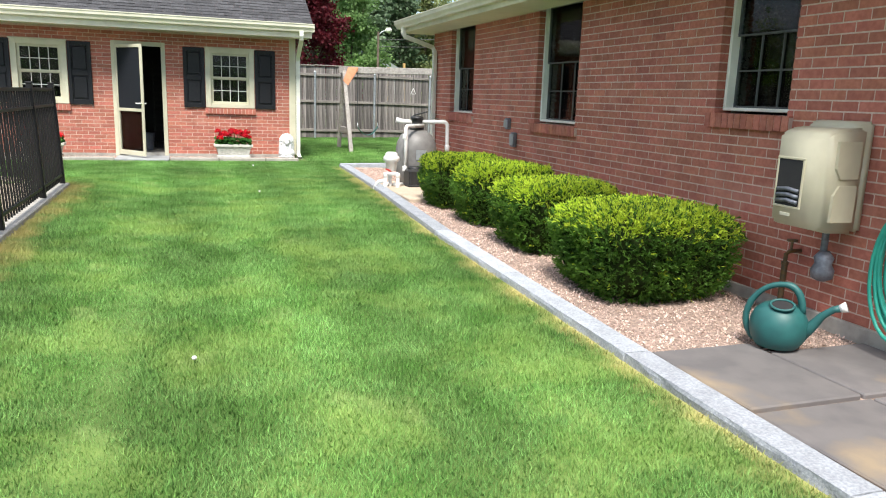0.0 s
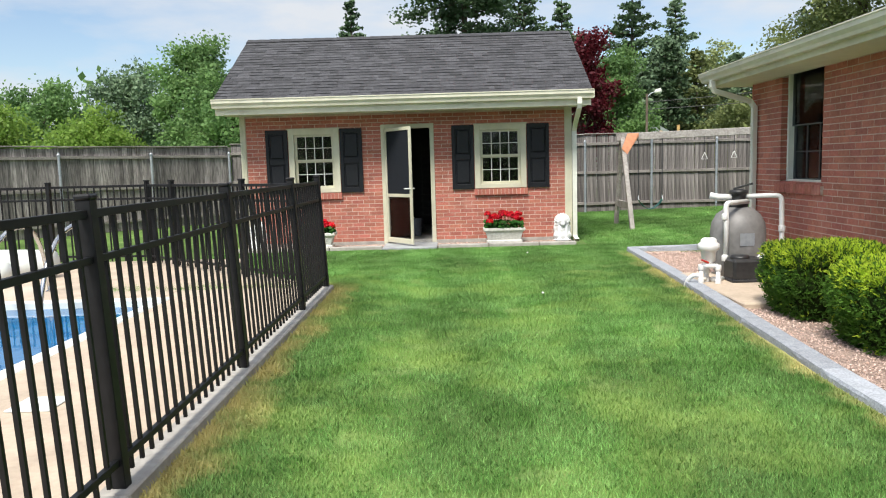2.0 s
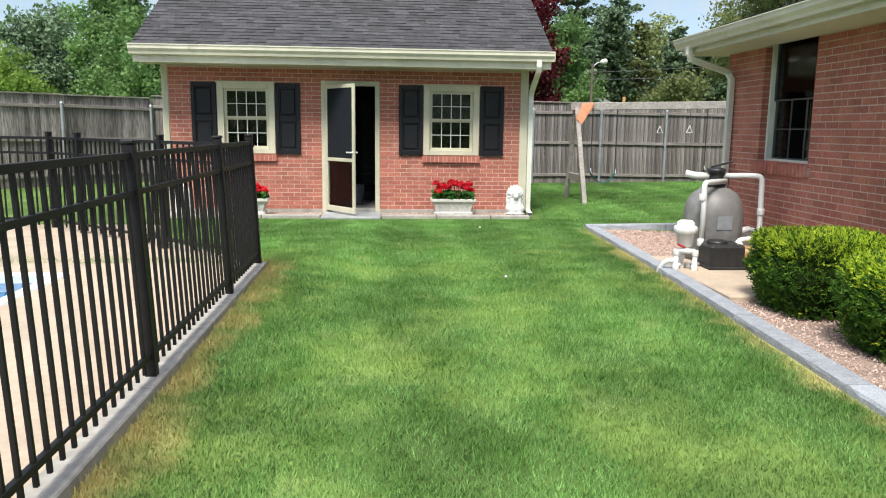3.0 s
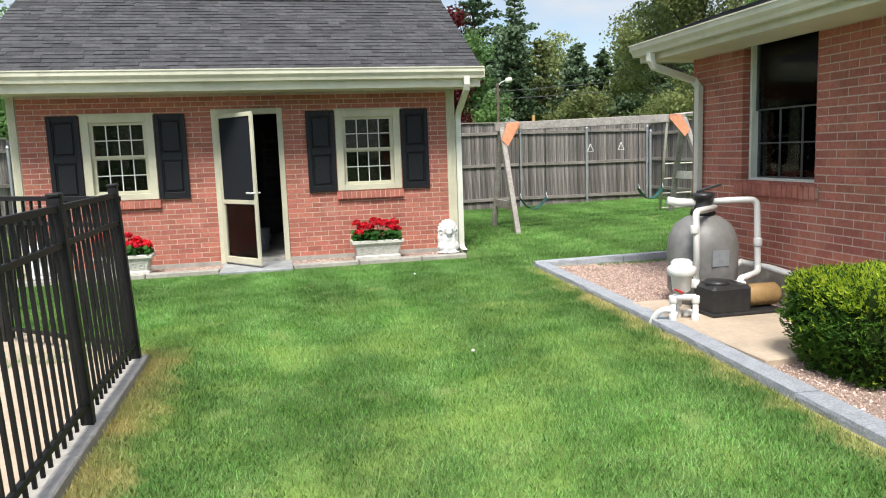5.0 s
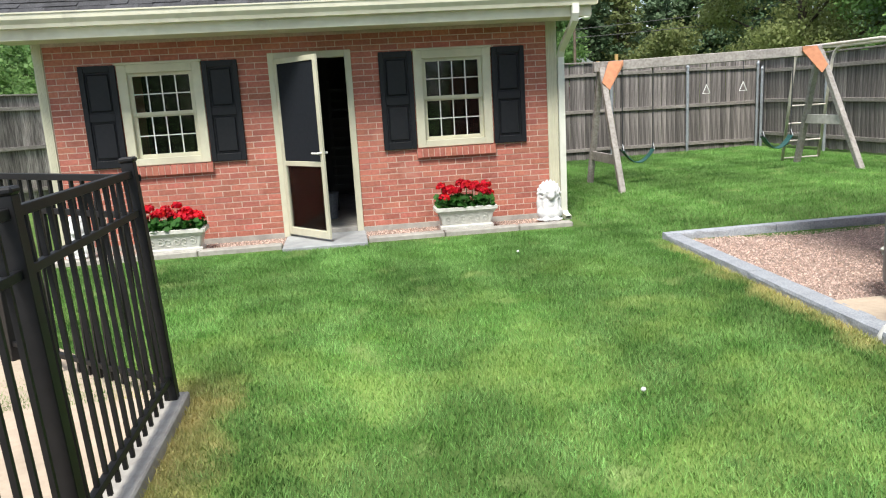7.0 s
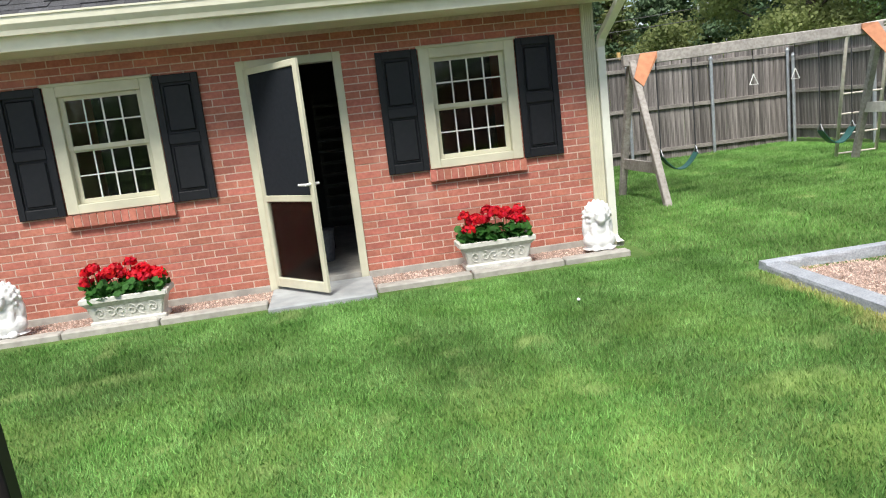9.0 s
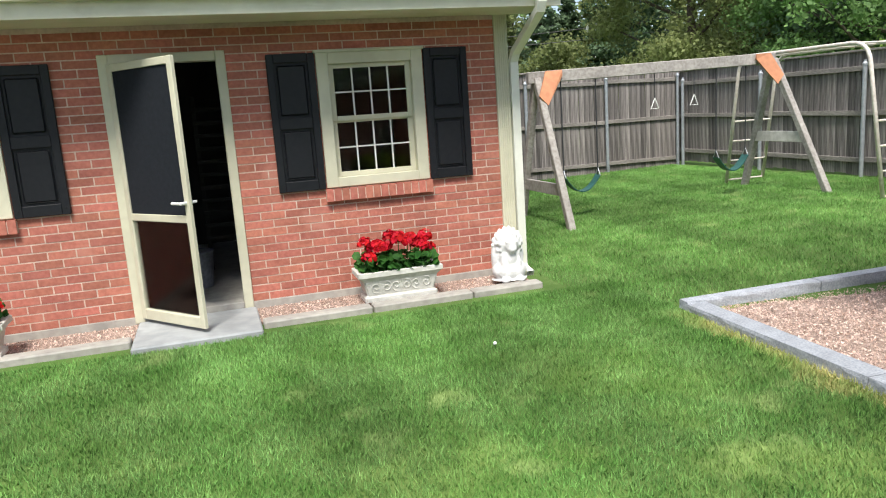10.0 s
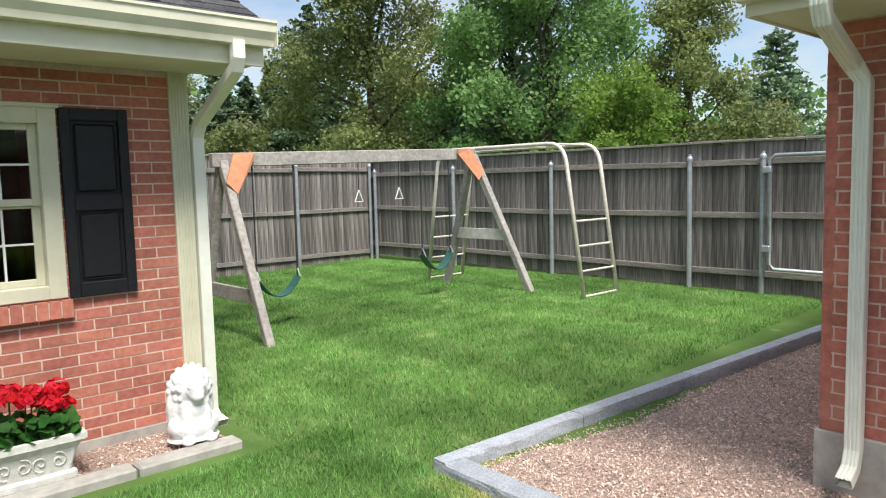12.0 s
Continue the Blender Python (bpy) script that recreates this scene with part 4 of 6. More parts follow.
lay_bricks(house, brick_cells(HX, HX + 3.0, 0.2, HZ1, []), n_place, lambda u, v: False)
part("south_wall", cube((HX + 0.01, HY0, -0.4), (HX + 9, HY0 + 0.3, HZ1 + 0.1)), M["brick_mass"], house)
part("east_wall", cube((HX + 8.7, HY0 + 0.3, -0.4), (HX + 9, HY1 - 0.3, HZ1 + 0.1)), M["brick_mass"], house)
# inner wall, floor and ceiling coloured near-black for a dim interior
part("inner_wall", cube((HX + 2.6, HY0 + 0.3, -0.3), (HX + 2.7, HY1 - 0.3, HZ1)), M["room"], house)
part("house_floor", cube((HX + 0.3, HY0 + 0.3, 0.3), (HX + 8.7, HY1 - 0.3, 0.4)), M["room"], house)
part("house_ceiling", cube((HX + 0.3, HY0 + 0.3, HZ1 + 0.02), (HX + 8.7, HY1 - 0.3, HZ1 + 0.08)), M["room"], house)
for y0, y1, top in ((HY0, 5.6, -0.022), (5.6, HY1 + 0.02, 0.25)):
    part("foundation", cube((HX - 0.02, y0, -0.5), (HX + 0.2, y1, top), 0.006), M["concrete"], house, "grey concrete foundation")
part("foundation", cube((HX + 0.2, HY1 - 0.2, -0.5), (HX + 9, HY1 + 0.02, 0.22), 0.006), M["concrete"], house)
for a, b, c, d in H_WIN:
    sash_window(house, h_place, a + 0.005, b - 0.005, c, d - 0.01, 0.032, 3, 2, M["spout"], True, recess=0.095)
    soldier_sill(house, h_place, a - 0.06, b + 0.06, c - 0.02, proud=0.04)
    part("blind", cube((HX + 0.38, a - 0.1, c + 0.55), (HX + 0.39, b + 0.1, d + 0.1)), M["blind"], house, "half-lowered blind, coloured dark as if in a dim room")


def house_roof():
    roof = new("roof")
    roof.parent = house
    x0, y1 = HX - 0.525, HY1 + 0.17
    x1, y0, rz, dx = HX + 9.5, HY0 - 0.5, 4.1, 5.0
    ez = HZ1 + 0.20
    bm = bmesh.new()
    e = [bm.verts.new(p) for p in ((x0, y0, ez), (x1, y0, ez), (x1, y1, ez), (x0, y1, ez))]
    r = [bm.verts.new(p) for p in ((x0 + dx, y0 + dx, rz), (x0 + dx, y1 - dx, rz))]
    lo = [bm.verts.new((v.co.x, v.co.y, ez - 0.03)) for v in e]
    for f in ((e[3], e[0], r[0], r[1]), (e[0], e[1], r[0]), (e[1], e[2], r[1], r[0]), (e[2], e[3], r[1])):
        bm.faces.new(f)
    for i in range(4):
        bm.faces.new((e[i], e[(i + 1) % 4], lo[(i + 1) % 4], lo[i]))
    bmesh.ops.recalc_face_normals(bm, faces=bm.faces)
    part("roof_slope", bm, M["shingle"], roof, "dark grey shingle roof")
    verts, faces = [], []
    rg = random.Random(3)
    sl = math.atan2(rz - ez, dx)
    for k in range(9):
        d0 = -0.025 + k * 0.125
        y = y0
        while y < y1:
            w = rg.uniform(0.12, 0.34)
            i = len(verts)
            hh = rg.choice((0.008, 0.013))
            for yy, d, h in ((y, d0, hh), (min(y + w - 0.004, y1), d0, hh), (min(y + w - 0.004, y1), d0 + 0.15, 0.003), (y, d0 + 0.15, 0.003), (y, d0, 0), (min(y + w - 0.004, y1), d0, 0)):
                verts.append((x0 + d * math.cos(sl) - h * math.sin(sl), yy, ez + d * math.sin(sl) + h * math.cos(sl) + 0.002))
            faces += [(i, i + 1, i + 2, i + 3), (i + 4, i + 5, i + 1, i)]
            y += w
    o = raw("shingles", verts, faces, M["shingle"], roof)
    o["kind"] = "stuff"
    part("soffit", cube((x0 + 0.02, y0, HZ1), (HX - 0.004, y1 - 0.02, HZ1 + 0.02)), M["soffit"], roof, "cream painted soffit")
    part("soffit", cube((HX - 0.004, HY1 + 0.004, HZ1), (x1, y1 - 0.02, HZ1 + 0.02)), M["soffit"], roof)
    part("fascia", cube((x0, y0, HZ1 - 0.01), (x0 + 0.02, y1, ez - 0.03), 0.003), M["gutter"], roof)
    part("fascia", cube((x0 + 0.02, y1 - 0.02, HZ1 - 0.01), (x1, y1, ez - 0.03), 0.003), M["gutter"], roof)
    gutter("gutter", "y", y0, y1 + 0.01, x0, HZ1 + 0.05, roof, M["gutter"])
    return x0, y1


hx0, hy1 = house_roof()
yc = HY1 - 0.16
downspout(house, [(hx0 - 0.06, yc - 0.02, HZ1 + 0.06), (hx0 - 0.06, yc - 0.02, HZ1 - 0.02), (hx0 - 0.03, yc - 0.02, HZ1 - 0.08), (HX - 0.08, yc + 0.02, HZ1 - 0.22), (HX - 0.045, yc - 0.02, HZ1 - 0.30), (HX - 0.045, yc - 0.02, HZ1 - 0.45), (HX - 0.045, yc - 0.02, 0.20), (HX - 0.08, yc - 0.02, 0.11), (HX - 0.17, yc - 0.02, 0.06)], across=(0, 1, 0))
for y, z0, z1 in ((8.84, 0.90, 1.04), (8.64, 0.69, 0.87)):
    ob = thing("outlet_box", "small grey metal outlet box on the brick wall", "outlet box", at=(HX - 0.004, y, z0))
    part("body", cube((-0.05, -0.05, 0), (0, 0.05, z1 - z0), 0.008), M["meter"], ob)
    part("cover", cube((-0.062, -0.056, 0.02), (-0.05, 0.056, z1 - z0 - 0.02), 0.004), M["galv"], ob)
fl = thing("soffit_light", "small grey floodlight fixed under the eave", "light", at=(HX - 0.12, 5.75, HZ1 - 0.001))
part("body", cube((-0.1, -0.12, -0.07), (0.08, 0.12, 0), 0.012), M["meter"], fl)

# ---- hose reel box, meter, tap, watering can, hose ----
hb = thing("hose_reel_box", "beige plastic hose reel cabinet on the brick wall", "hose reel", at=(HX, 3.71, 0.54))


def moulded(sections, material, parent, name, label="", bevel=0.03):
    """A plastic shell lofted through (x, y0, y1, z0, z1) sections, with rounded edges."""
    bm = bmesh.new()
    rings = [[bm.verts.new(p) for p in ((x, a, c), (x, b, c), (x, b, d), (x, a, d))] for x, a, b, c, d in sections]
    for u, v in zip(rings, rings[1:]):
        for k in range(4):
            bm.faces.new((u[k], u[(k + 1) % 4], v[(k + 1) % 4], v[k]))
    bm.faces.new(rings[0][::-1])
    bm.faces.new(rings[-1])
    bmesh.ops.recalc_face_normals(bm, faces=bm.faces)
    bmesh.ops.bevel(bm, geom=list(bm.edges), offset=bevel, segments=3, affect="EDGES")
    return part(name, bm, material, parent, label, smooth=True)


moulded(((-0.35, -0.185, 0.185, 0.03, 0.575), (-0.27, -0.195, 0.195, 0.0, 0.615), (-0.05, -0.205, 0.205, -0.005, 0.635)), M["beige_plastic"], hb, "body", bevel=0.022)
moulded(((-0.15, -0.16, 0.16, 0.30, 0.655), (-0.06, -0.19, 0.19, 0.02, 0.668), (-0.003, -0.208, 0.208, -0.006, 0.67)), M["beige_plastic"], hb, "back_shell", bevel=0.018)
for z0, z1, s in ((0.07, 0.29, 1), (0.33, 0.55, -1)):
    bm = bmesh.new()
    zc = z1 if s > 0 else z0
    ze = z0 if s > 0 else z1
    outline = [(-0.27, ze), (-0.09, ze), (-0.09, zc), (-0.23, zc), (-0.27, zc - s * 0.06)]
    lo = [bm.verts.new((x, -0.190, z)) for x, z in outline]
    hi = [bm.verts.new((x * 0.95 - 0.009, -0.210, z)) for x, z in outline]
    bm.faces.new(lo)
    bm.faces.new(hi[::-1])
    for k in range(5):
        bm.faces.new((lo[k], lo[(k + 1) % 5], hi[(k + 1) % 5], hi[k]))
    bmesh.ops.recalc_face_normals(bm, faces=bm.faces)
    part("side_panel", bm, M["beige_plastic"], hb)
for a, b, c, d in ((-0.055, 0.165, 0.125, 0.14), (-0.055, 0.165, 0.425, 0.44), (-0.055, -0.04, 0.14, 0.425), (0.15, 0.165, 0.14, 0.425)):
    part("window_frame", cube((-0.358, a, c), (-0.34, b, d), 0.003), M["beige_plastic"], hb)
part("window", cube((-0.353, -0.04, 0.14), (-0.348, 0.15, 0.425)), M["dark"], hb, "dark viewing window")
for k in range(3):
    part("hose_turn", tube(bmesh.new(), [(-0.356, -0.03, 0.165 + 0.035 * k), (-0.358, 0.05, 0.175 + 0.035 * k), (-0.356, 0.14, 0.165 + 0.035 * k)], 0.013, 8), M["meter"], hb, smooth=True)
part("maker_plate", cube((-0.354, 0.02, 0.075), (-0.347, 0.10, 0.095), 0.002), M["trim"], hb)
mt = thing("gas_meter_valve", "corroded grey pipe valve below the hose cabinet", "valve", at=(HX, 3.68, 0.2))
bm = tube(bmesh.new(), [(-0.09, 0, 0.36), (-0.09, 0, 0.20), (-0.09, 0.02, 0.1)], 0.022)
part("pipe", bm, M["meter"], mt)
part("body", lathe(bmesh.new(), [(0.03, -0.01), (0.065, 0.01), (0.07, 0.06), (0.05, 0.1), (0.06, 0.14), (0.03, 0.18)], (-0.10, -0.02, 0.02)), M["meter"], mt, smooth=True)
tp = thing("garden_tap", "old brass garden tap on the brick wall", "tap", at=(HX, 3.95, 0.2))
bm = tube(bmesh.new(), [(0, 0, 0.14), (-0.09, 0, 0.14), (-0.12, 0, 0.12), (-0.12, 0, 0.05)], 0.014)
part("spout", bm, M["brass"], tp)
part("handle", lathe(bmesh.new(), [(0.008, 0), (0.01, 0.05), (0.035, 0.055), (0.035, 0.068), (0.01, 0.07)], (-0.08, 0, 0.15)), M["brass"], tp)
part("hose_end", lathe(bmesh.new(), [(0.02, -0.3), (0.02, 0.05), (0.024, 0.05), (0.024, 0.07)], (-0.12, 0, 0)), M["brass"], tp)

cz = gravel_z(3.3) + 0.026
can = thing("watering_can", "dark green round plastic watering can on the flagstones", "watering can", at=(2.99, 3.42, cz), turn=-52)
can.scale = (0.93, 0.93, 0.93)
part("body", lathe(bmesh.new(), [(0.09, 0), (0.125, 0.012), (0.158, 0.06), (0.172, 0.12), (0.168, 0.18), (0.145, 0.235), (0.105, 0.272), (0.05, 0.29), (0.004, 0.294)], sides=32), M["green_can"], can, smooth=True)
mouth = Matrix.Translation((0.02, -0.075, 0.272)) @ Matrix.Rotation(radians(27), 4, "X")
mp_ = [mouth @ Vector((0.068 * math.cos(a), 0.05 * math.sin(a), 0.024)) for a in np.linspace(0, 2 * math.pi, 22)]
part("rim", tube(bmesh.new(), mp_, 0.008, 8), M["green_can"], can, smooth=True)
# the body is closed: a flat dark face paints the shaded hollow
bm = bmesh.new()
bm.faces.new([bm.verts.new(mouth @ Vector((0.066 * math.cos(a), 0.048 * math.sin(a), 0.023))) for a in np.linspace(0, 2 * math.pi, 22)[:-1]])
part("filler_mouth", bm, M["dark"], can, "flat dark disc standing for the shaded filler opening")
hp = bend((-0.135, 0, 0.03), (-0.235, 0.0, 0.12), (-0.175, 0, 0.27), 7) + bend((-0.175, 0, 0.27), (-0.11, 0, 0.40), (0.015, 0, 0.405), 7)[1:] + bend((0.015, 0, 0.405), (0.115, 0, 0.405), (0.125, 0, 0.24), 7)[1:]
part("handle", tube(bmesh.new(), hp, [0.020] * 8 + [0.018] * 7 + [0.022] * 7, 12), M["green_can"], can, smooth=True)
part("spout", tube(bmesh.new(), [(0.12, 0, 0.09), (0.18, 0, 0.16), (0.235, 0, 0.245), (0.29, 0, 0.295), (0.33, 0, 0.31)], [0.045, 0.034, 0.024, 0.021, 0.024], 12), M["green_can"], can, smooth=True)
part("rose", tube(bmesh.new(), [(0.325, 0, 0.308), (0.36, 0, 0.325)], [0.024, 0.033], 12), M["white_pvc"], can, "white spout tip", smooth=True)
ho = thing("garden_hose", "coiled bright green garden hose hanging on the wall", "hose", at=(HX - 0.06, 3.03, 0.36))
for k in range(6):
    r0 = 0.30 + 0.02 * (k % 3)
    pts = [(-0.02 - 0.018 * k + 0.01 * math.sin(a * 2 + k), (r0 * 0.7) * math.sin(a), 0.08 + r0 * 1.15 * math.cos(a) - 0.01 * k) for a in np.linspace(0, 2 * math.pi, 28)]
    part("coil", tube(bmesh.new(), pts, 0.011, 7), M["hose"], ho, smooth=True)
part("hook", cube((-0.16, -0.06, 0.40), (0.056, 0.06, 0.43), 0.01), M["dark"], ho)


# ---- pool, deck and black fence ----
deck = thing("pool_deck", "pale tan concrete pool deck", "deck", kind="structure")
DZ = 0.045
for a, b in (((-3.42, -3.0), (-1.685, 10.3)), ((-9.5, 9.75), (-3.42, 13.2)), ((-9.5, -3.0), (-8.0, 9.75)), ((-8.0, -3.0), (-3.42, 1.2))):
    part("deck_slab", cube((a[0], a[1], -0.3), (b[0], b[1], DZ), 0.01), M["deck"], deck)
bm = bmesh.new()
vs = [bm.verts.new(p) for z in (-0.3, DZ - 0.003) for p in ((-1.69, 10.3, z), (-3.42, 10.3, z), (-3.42, 12.2, z))]
for f in ((0, 2, 1), (3, 4, 5), (0, 1, 4, 3), (1, 2, 5, 4), (2, 0, 3, 5)):
    bm.faces.new([vs[i] for i in f])
bmesh.ops.recalc_face_normals(bm, faces=bm.faces)
part("deck_slab", bm, M["deck"], deck)
ye = [-2.0, 0.0, 1.7, 3.4, 5.1, 6.8, 8.5, 10.34]
for a, b in zip(ye, ye[1:]):
    part("edging_stone", cube((-1.82, a + 0.004, -0.2), (-1.675, b - 0.004, DZ + 0.02), 0.008), M["concrete"], deck)
pool = thing("swimming_pool", "blue swimming pool with pale coping", "pool", kind="structure")
part("basin", cube((-8.0, 1.25, -1.5), (-3.42, 9.75, -0.9)), M["liner"], pool)
part("pool_water", cube((-8.0, 1.25, -0.6), (-3.42, 9.75, -0.02)), M["water"], pool)
for a, b in (((-3.43, 1.15), (-3.30, 9.85)), ((-8.1, 9.74), (-3.43, 9.86)), ((-8.12, 1.15), (-7.98, 9.74)), ((-7.98, 1.14), (-3.43, 1.26))):
    part("coping", cube((a[0], a[1], -0.25), (b[0], b[1], DZ + 0.012), 0.012), M["vinyl"], pool)
sk = thing("skimmer_lid", "small white square skimmer lid in the deck", "lid", at=(-2.75, 6.35, DZ))
part("lid", cube((-0.13, -0.13, 0), (0.13, 0.13, 0.012), 0.005), M["vinyl"], sk)
rollc = thing("rolled_pool_cover", "long rolled pale pool cover lying beyond the pool", "pool cover", at=(-8.4, 11.6, DZ))
part("roll", tube(bmesh.new(), [(-0.9, 0, 0.2), (0.0, 0.05, 0.21), (1.4, 0.02, 0.2), (2.9, 0.0, 0.19)], [0.19, 0.2, 0.2, 0.18], 16), M["vinyl"], rollc, smooth=True)
part("roll", tube(bmesh.new(), [(-0.9, -0.34, 0.13), (0.5, -0.36, 0.14), (2.5, -0.33, 0.13)], 0.13, 14), M["vinyl"], rollc, smooth=True)
for i, x in enumerate((-4.35, -4.95)):
    lad = thing("pool_handrail", "curved steel handrail at the pool edge", "handrail", at=(x, 9.75, DZ))
    pts = bend((0, 0.75, 0), (0, 0.7, 0.85), (0, 0.2, 0.78), 7) + bend((0, 0.2, 0.78), (0, -0.45, 0.7), (0, -0.6, -0.35), 7)[1:]
    part("rail", tube(bmesh.new(), pts, 0.024), M["chrome"], lad, smooth=True)
    for y in (0.75,):
        part("flange", lathe(bmesh.new(), [(0.05, 0.0), (0.05, 0.012), (0.03, 0.02)], (0, y, 0)), M["chrome"], lad)

FZ0, FZ1 = 0.10, 1.31


def panel(p, q, z, posts=(True, True), corner_h=0.0):
    """One fence panel: end posts with caps, three rails, square pickets."""
    f = thing("pool_fence_panel", "black aluminium picket fence panel round the pool", "fence", "pool fence panels")
    p, q = Vector((*p, z)), Vector((*q, z))
    d = (q - p).normalized()
    L = (q - p).length
    for has, o in zip(posts, (p, q)):
        if has:
            ang = math.atan2(d.y, d.x)
            bm = cube((-0.029, -0.029, -0.03), (0.029, 0.029, 1.205), 0.003)
            box(bm, (-0.036, -0.036, 1.205), (0.036, 0.036, 1.23), 0.008)
            po = part("post", bm, M["alu"], f)
            po.matrix_basis = Matrix.Translation(o) @ pose(0, 0, 0, 0, 0, math.degrees(ang))
    for h, t in ((1.15, 0.034), (0.965, 0.030), (0.12, 0.030)):
        part("rail", beam(bmesh.new(), p + Vector((0, 0, h)) + d * 0.03, q + Vector((0, 0, h)) - d * 0.03, 0.03, t, bevel=0.002), M["alu"], f)
    k = int(L / 0.108)
    step_ = L / (k + 1)
    for i in range(1, k + 1):
        c = p + d * (i * step_)
        part("picket", beam(bmesh.new(), c + Vector((0, 0, 0.045)), c + Vector((0, 0, 1.16)), 0.017, 0.017, up=(d.x, d.y, 0), bevel=0), M["alu"], f)
    return f


fx = -1.74
for a, b in ((10.25, 8.94), (8.94, 7.0), (7.0, 5.18), (5.18, 3.3), (3.3, 1.4), (1.4, -0.5)):
    pn = panel((fx, a), (fx, b), 0.055, (True, False))
    pn.matrix_basis = Matrix.Translation((fx, 0, 0.055)) @ pose(0, 0, 0, 0, -2.6, 0) @ Matrix.Translation((-fx, 0, -0.055))
run2 = [(-1.74, 10.25), (-2.9, 11.25), (-4.2, 12.4), (-4.75, 12.9), (-6.3, 13.1), (-8.1, 13.2), (-9.5, 13.2), (-11.3, 13.2)]
for a, b in zip(run2, run2[1:]):
    panel(a, b, 0.03, (False, True))

# ---- weathered board fences ----
def board_fence(p, q, z0, z1, own, posts, nm, seed, front=1):
    """Butted boards with cap, three rails and galvanised pipe posts on the yard side. own: each board is a piece of its own."""
    rg = random.Random(seed)
    f = thing("board_fence", "weathered grey board fence on galvanised pipe posts", "fence")
    p, q = Vector((*p, 0)), Vector((*q, 0))
    d = (q - p).normalized()
    nrm = Vector((d.y, -d.x, 0)) * front
    L = (q - p).length
    me_list = []
    for k in range(4):
        bm = bmesh.new()
        box(bm, (0, -0.010, 0), (0.100 + 0.006 * k, 0.010, 1.0), 0.0)
        me = bpy.data.meshes.new("board")
        bm.to_mesh(me)
        bm.free()
        me.materials.append(M["wood"])
        me_list.append(me)
    x = 0
    verts, faces = [], []
    count = 0
    while x < L - 0.02:
        k = rg.randrange(4)
        w = 0.100 + 0.006 * k
        top = z1 + rg.uniform(-0.02, 0.01) + 0.02 * math.sin(x * 0.9)
        o = p + d * x + nrm * rg.uniform(-0.004, 0.004)
        if own and count < 300:
            b = new("board", me_list[k])
            b.parent = f
            b.matrix_basis = Matrix.Translation((o.x, o.y, z0 + rg.uniform(0, 0.03))) @ Matrix.Rotation(math.atan2(d.y, d.x), 4, "Z") @ pose(0, 0, 0, 0, rg.uniform(-0.3, 0.3), 0) @ Matrix.Diagonal((1, 1, top - z0, 1))
            count += 1
        else:
            i = len(verts)
            for s in (-0.01, 0.01):
                for u, z in ((0, z0), (w, z0), (w, top), (0, top)):
                    c = o + d * u + nrm * s
                    verts.append((c.x, c.y, z))
            faces += [(i, i + 1, i + 2, i + 3), (i + 4, i + 7, i + 6, i + 5), (i, i + 4, i + 5, i + 1), (i + 3, i + 2, i + 6, i + 7), (i, i + 3, i + 7, i + 4), (i + 1, i + 5, i + 6, i + 2)]
        x += w + rg.uniform(0.002, 0.007)
    if verts:
        o = raw("boarding", verts, faces, M["wood_mass"], f)
        o["kind"] = "stuff"
    cuts = [0] + posts + [L]
    for a, b in zip(cuts, cuts[1:]):
        if b - a < 0.2:
            continue
        for z in (z0 + 0.24, (z0 + z1) / 2 + 0.03, z1 - 0.24):
            s = rg.uniform(-0.012, 0.012)
            part("rail", beam(bmesh.new(), p + d * (a + 0.02) + nrm * 0.035 + Vector((0, 0, z + s)), p + d * (b - 0.02) + nrm * 0.035 + Vector((0, 0, z - s)), 0.04, 0.075, bevel=0.005), M["rail"], f)
        part("cap", beam(bmesh.new(), p + d * a + nrm * 0.01 + Vector((0, 0, z1 + 0.02)), p + d * (b - 0.004) + nrm * 0.01 + Vector((0, 0, z1 + 0.02 + rg.uniform(-0.012, 0.012))), 0.09, 0.03, bevel=0.004), M["rail"], f)
    for a in posts:
        o = p + d * a + nrm * 0.09
        bm = tube(bmesh.new(), [(o.x, o.y, z0 - 0.3), (o.x, o.y, z1 - 0.20)], 0.032, 12)
        po = part("pipe_post", bm, M["galv"], f, "galvanised pipe post")
        part("post_cap", lathe(bmesh.new(), [(0.04, 0), (0.04, 0.03), (0.02, 0.06), (0.02, 0.085)], (o.x, o.y, z1 - 0.20), 12), M["galv"], po)
    return f


board_fence((8.62, 22.45), (-6.4, 22.6), -0.05, 2.05, True, [0.1, 1.75, 3.5, 5.3, 7.4, 9.6, 11.8, 14.0], "back", 1, -1)
right_f = board_fence((8.45, 8.5), (8.62, 22.4), 0.10, 1.93, True, [6.0, 6.95, 9.24, 11.43, 13.7], "right", 2, -1)
board_fence((-6.4, 22.6), (-12.2, 16.2), -0.05, 2.0, False, [0.1, 2.3, 4.5, 6.7], "left", 3, -1)
board_fence((-12.2, 16.2), (-12.6, -6.0), -0.05, 2.0, False, [2.3, 4.5, 6.7, 9, 12], "left", 4, -1)
# pipe gate frame in front of the boards
gate = thing("pipe_gate", "galvanised pipe gate frame against the board fence", "gate")
gx = 8.39
part("frame", tube(bmesh.new(), [(gx, 13.2, 0.42), (gx, 14.34, 0.42), (gx, 14.40, 0.48), (gx, 14.40, 1.70), (gx, 14.34, 1.76), (gx, 13.2, 1.76), (gx, 13.14, 1.70), (gx, 13.14, 0.48), (gx, 13.2, 0.42)], 0.022, 10), M["galv"], gate, smooth=True)
for z in (0.62, 1.55):
    part("hinge", cube((gx - 0.04, 14.38, z), (gx + 0.03, 14.48, z + 0.08), 0.01), M["galv"], gate)

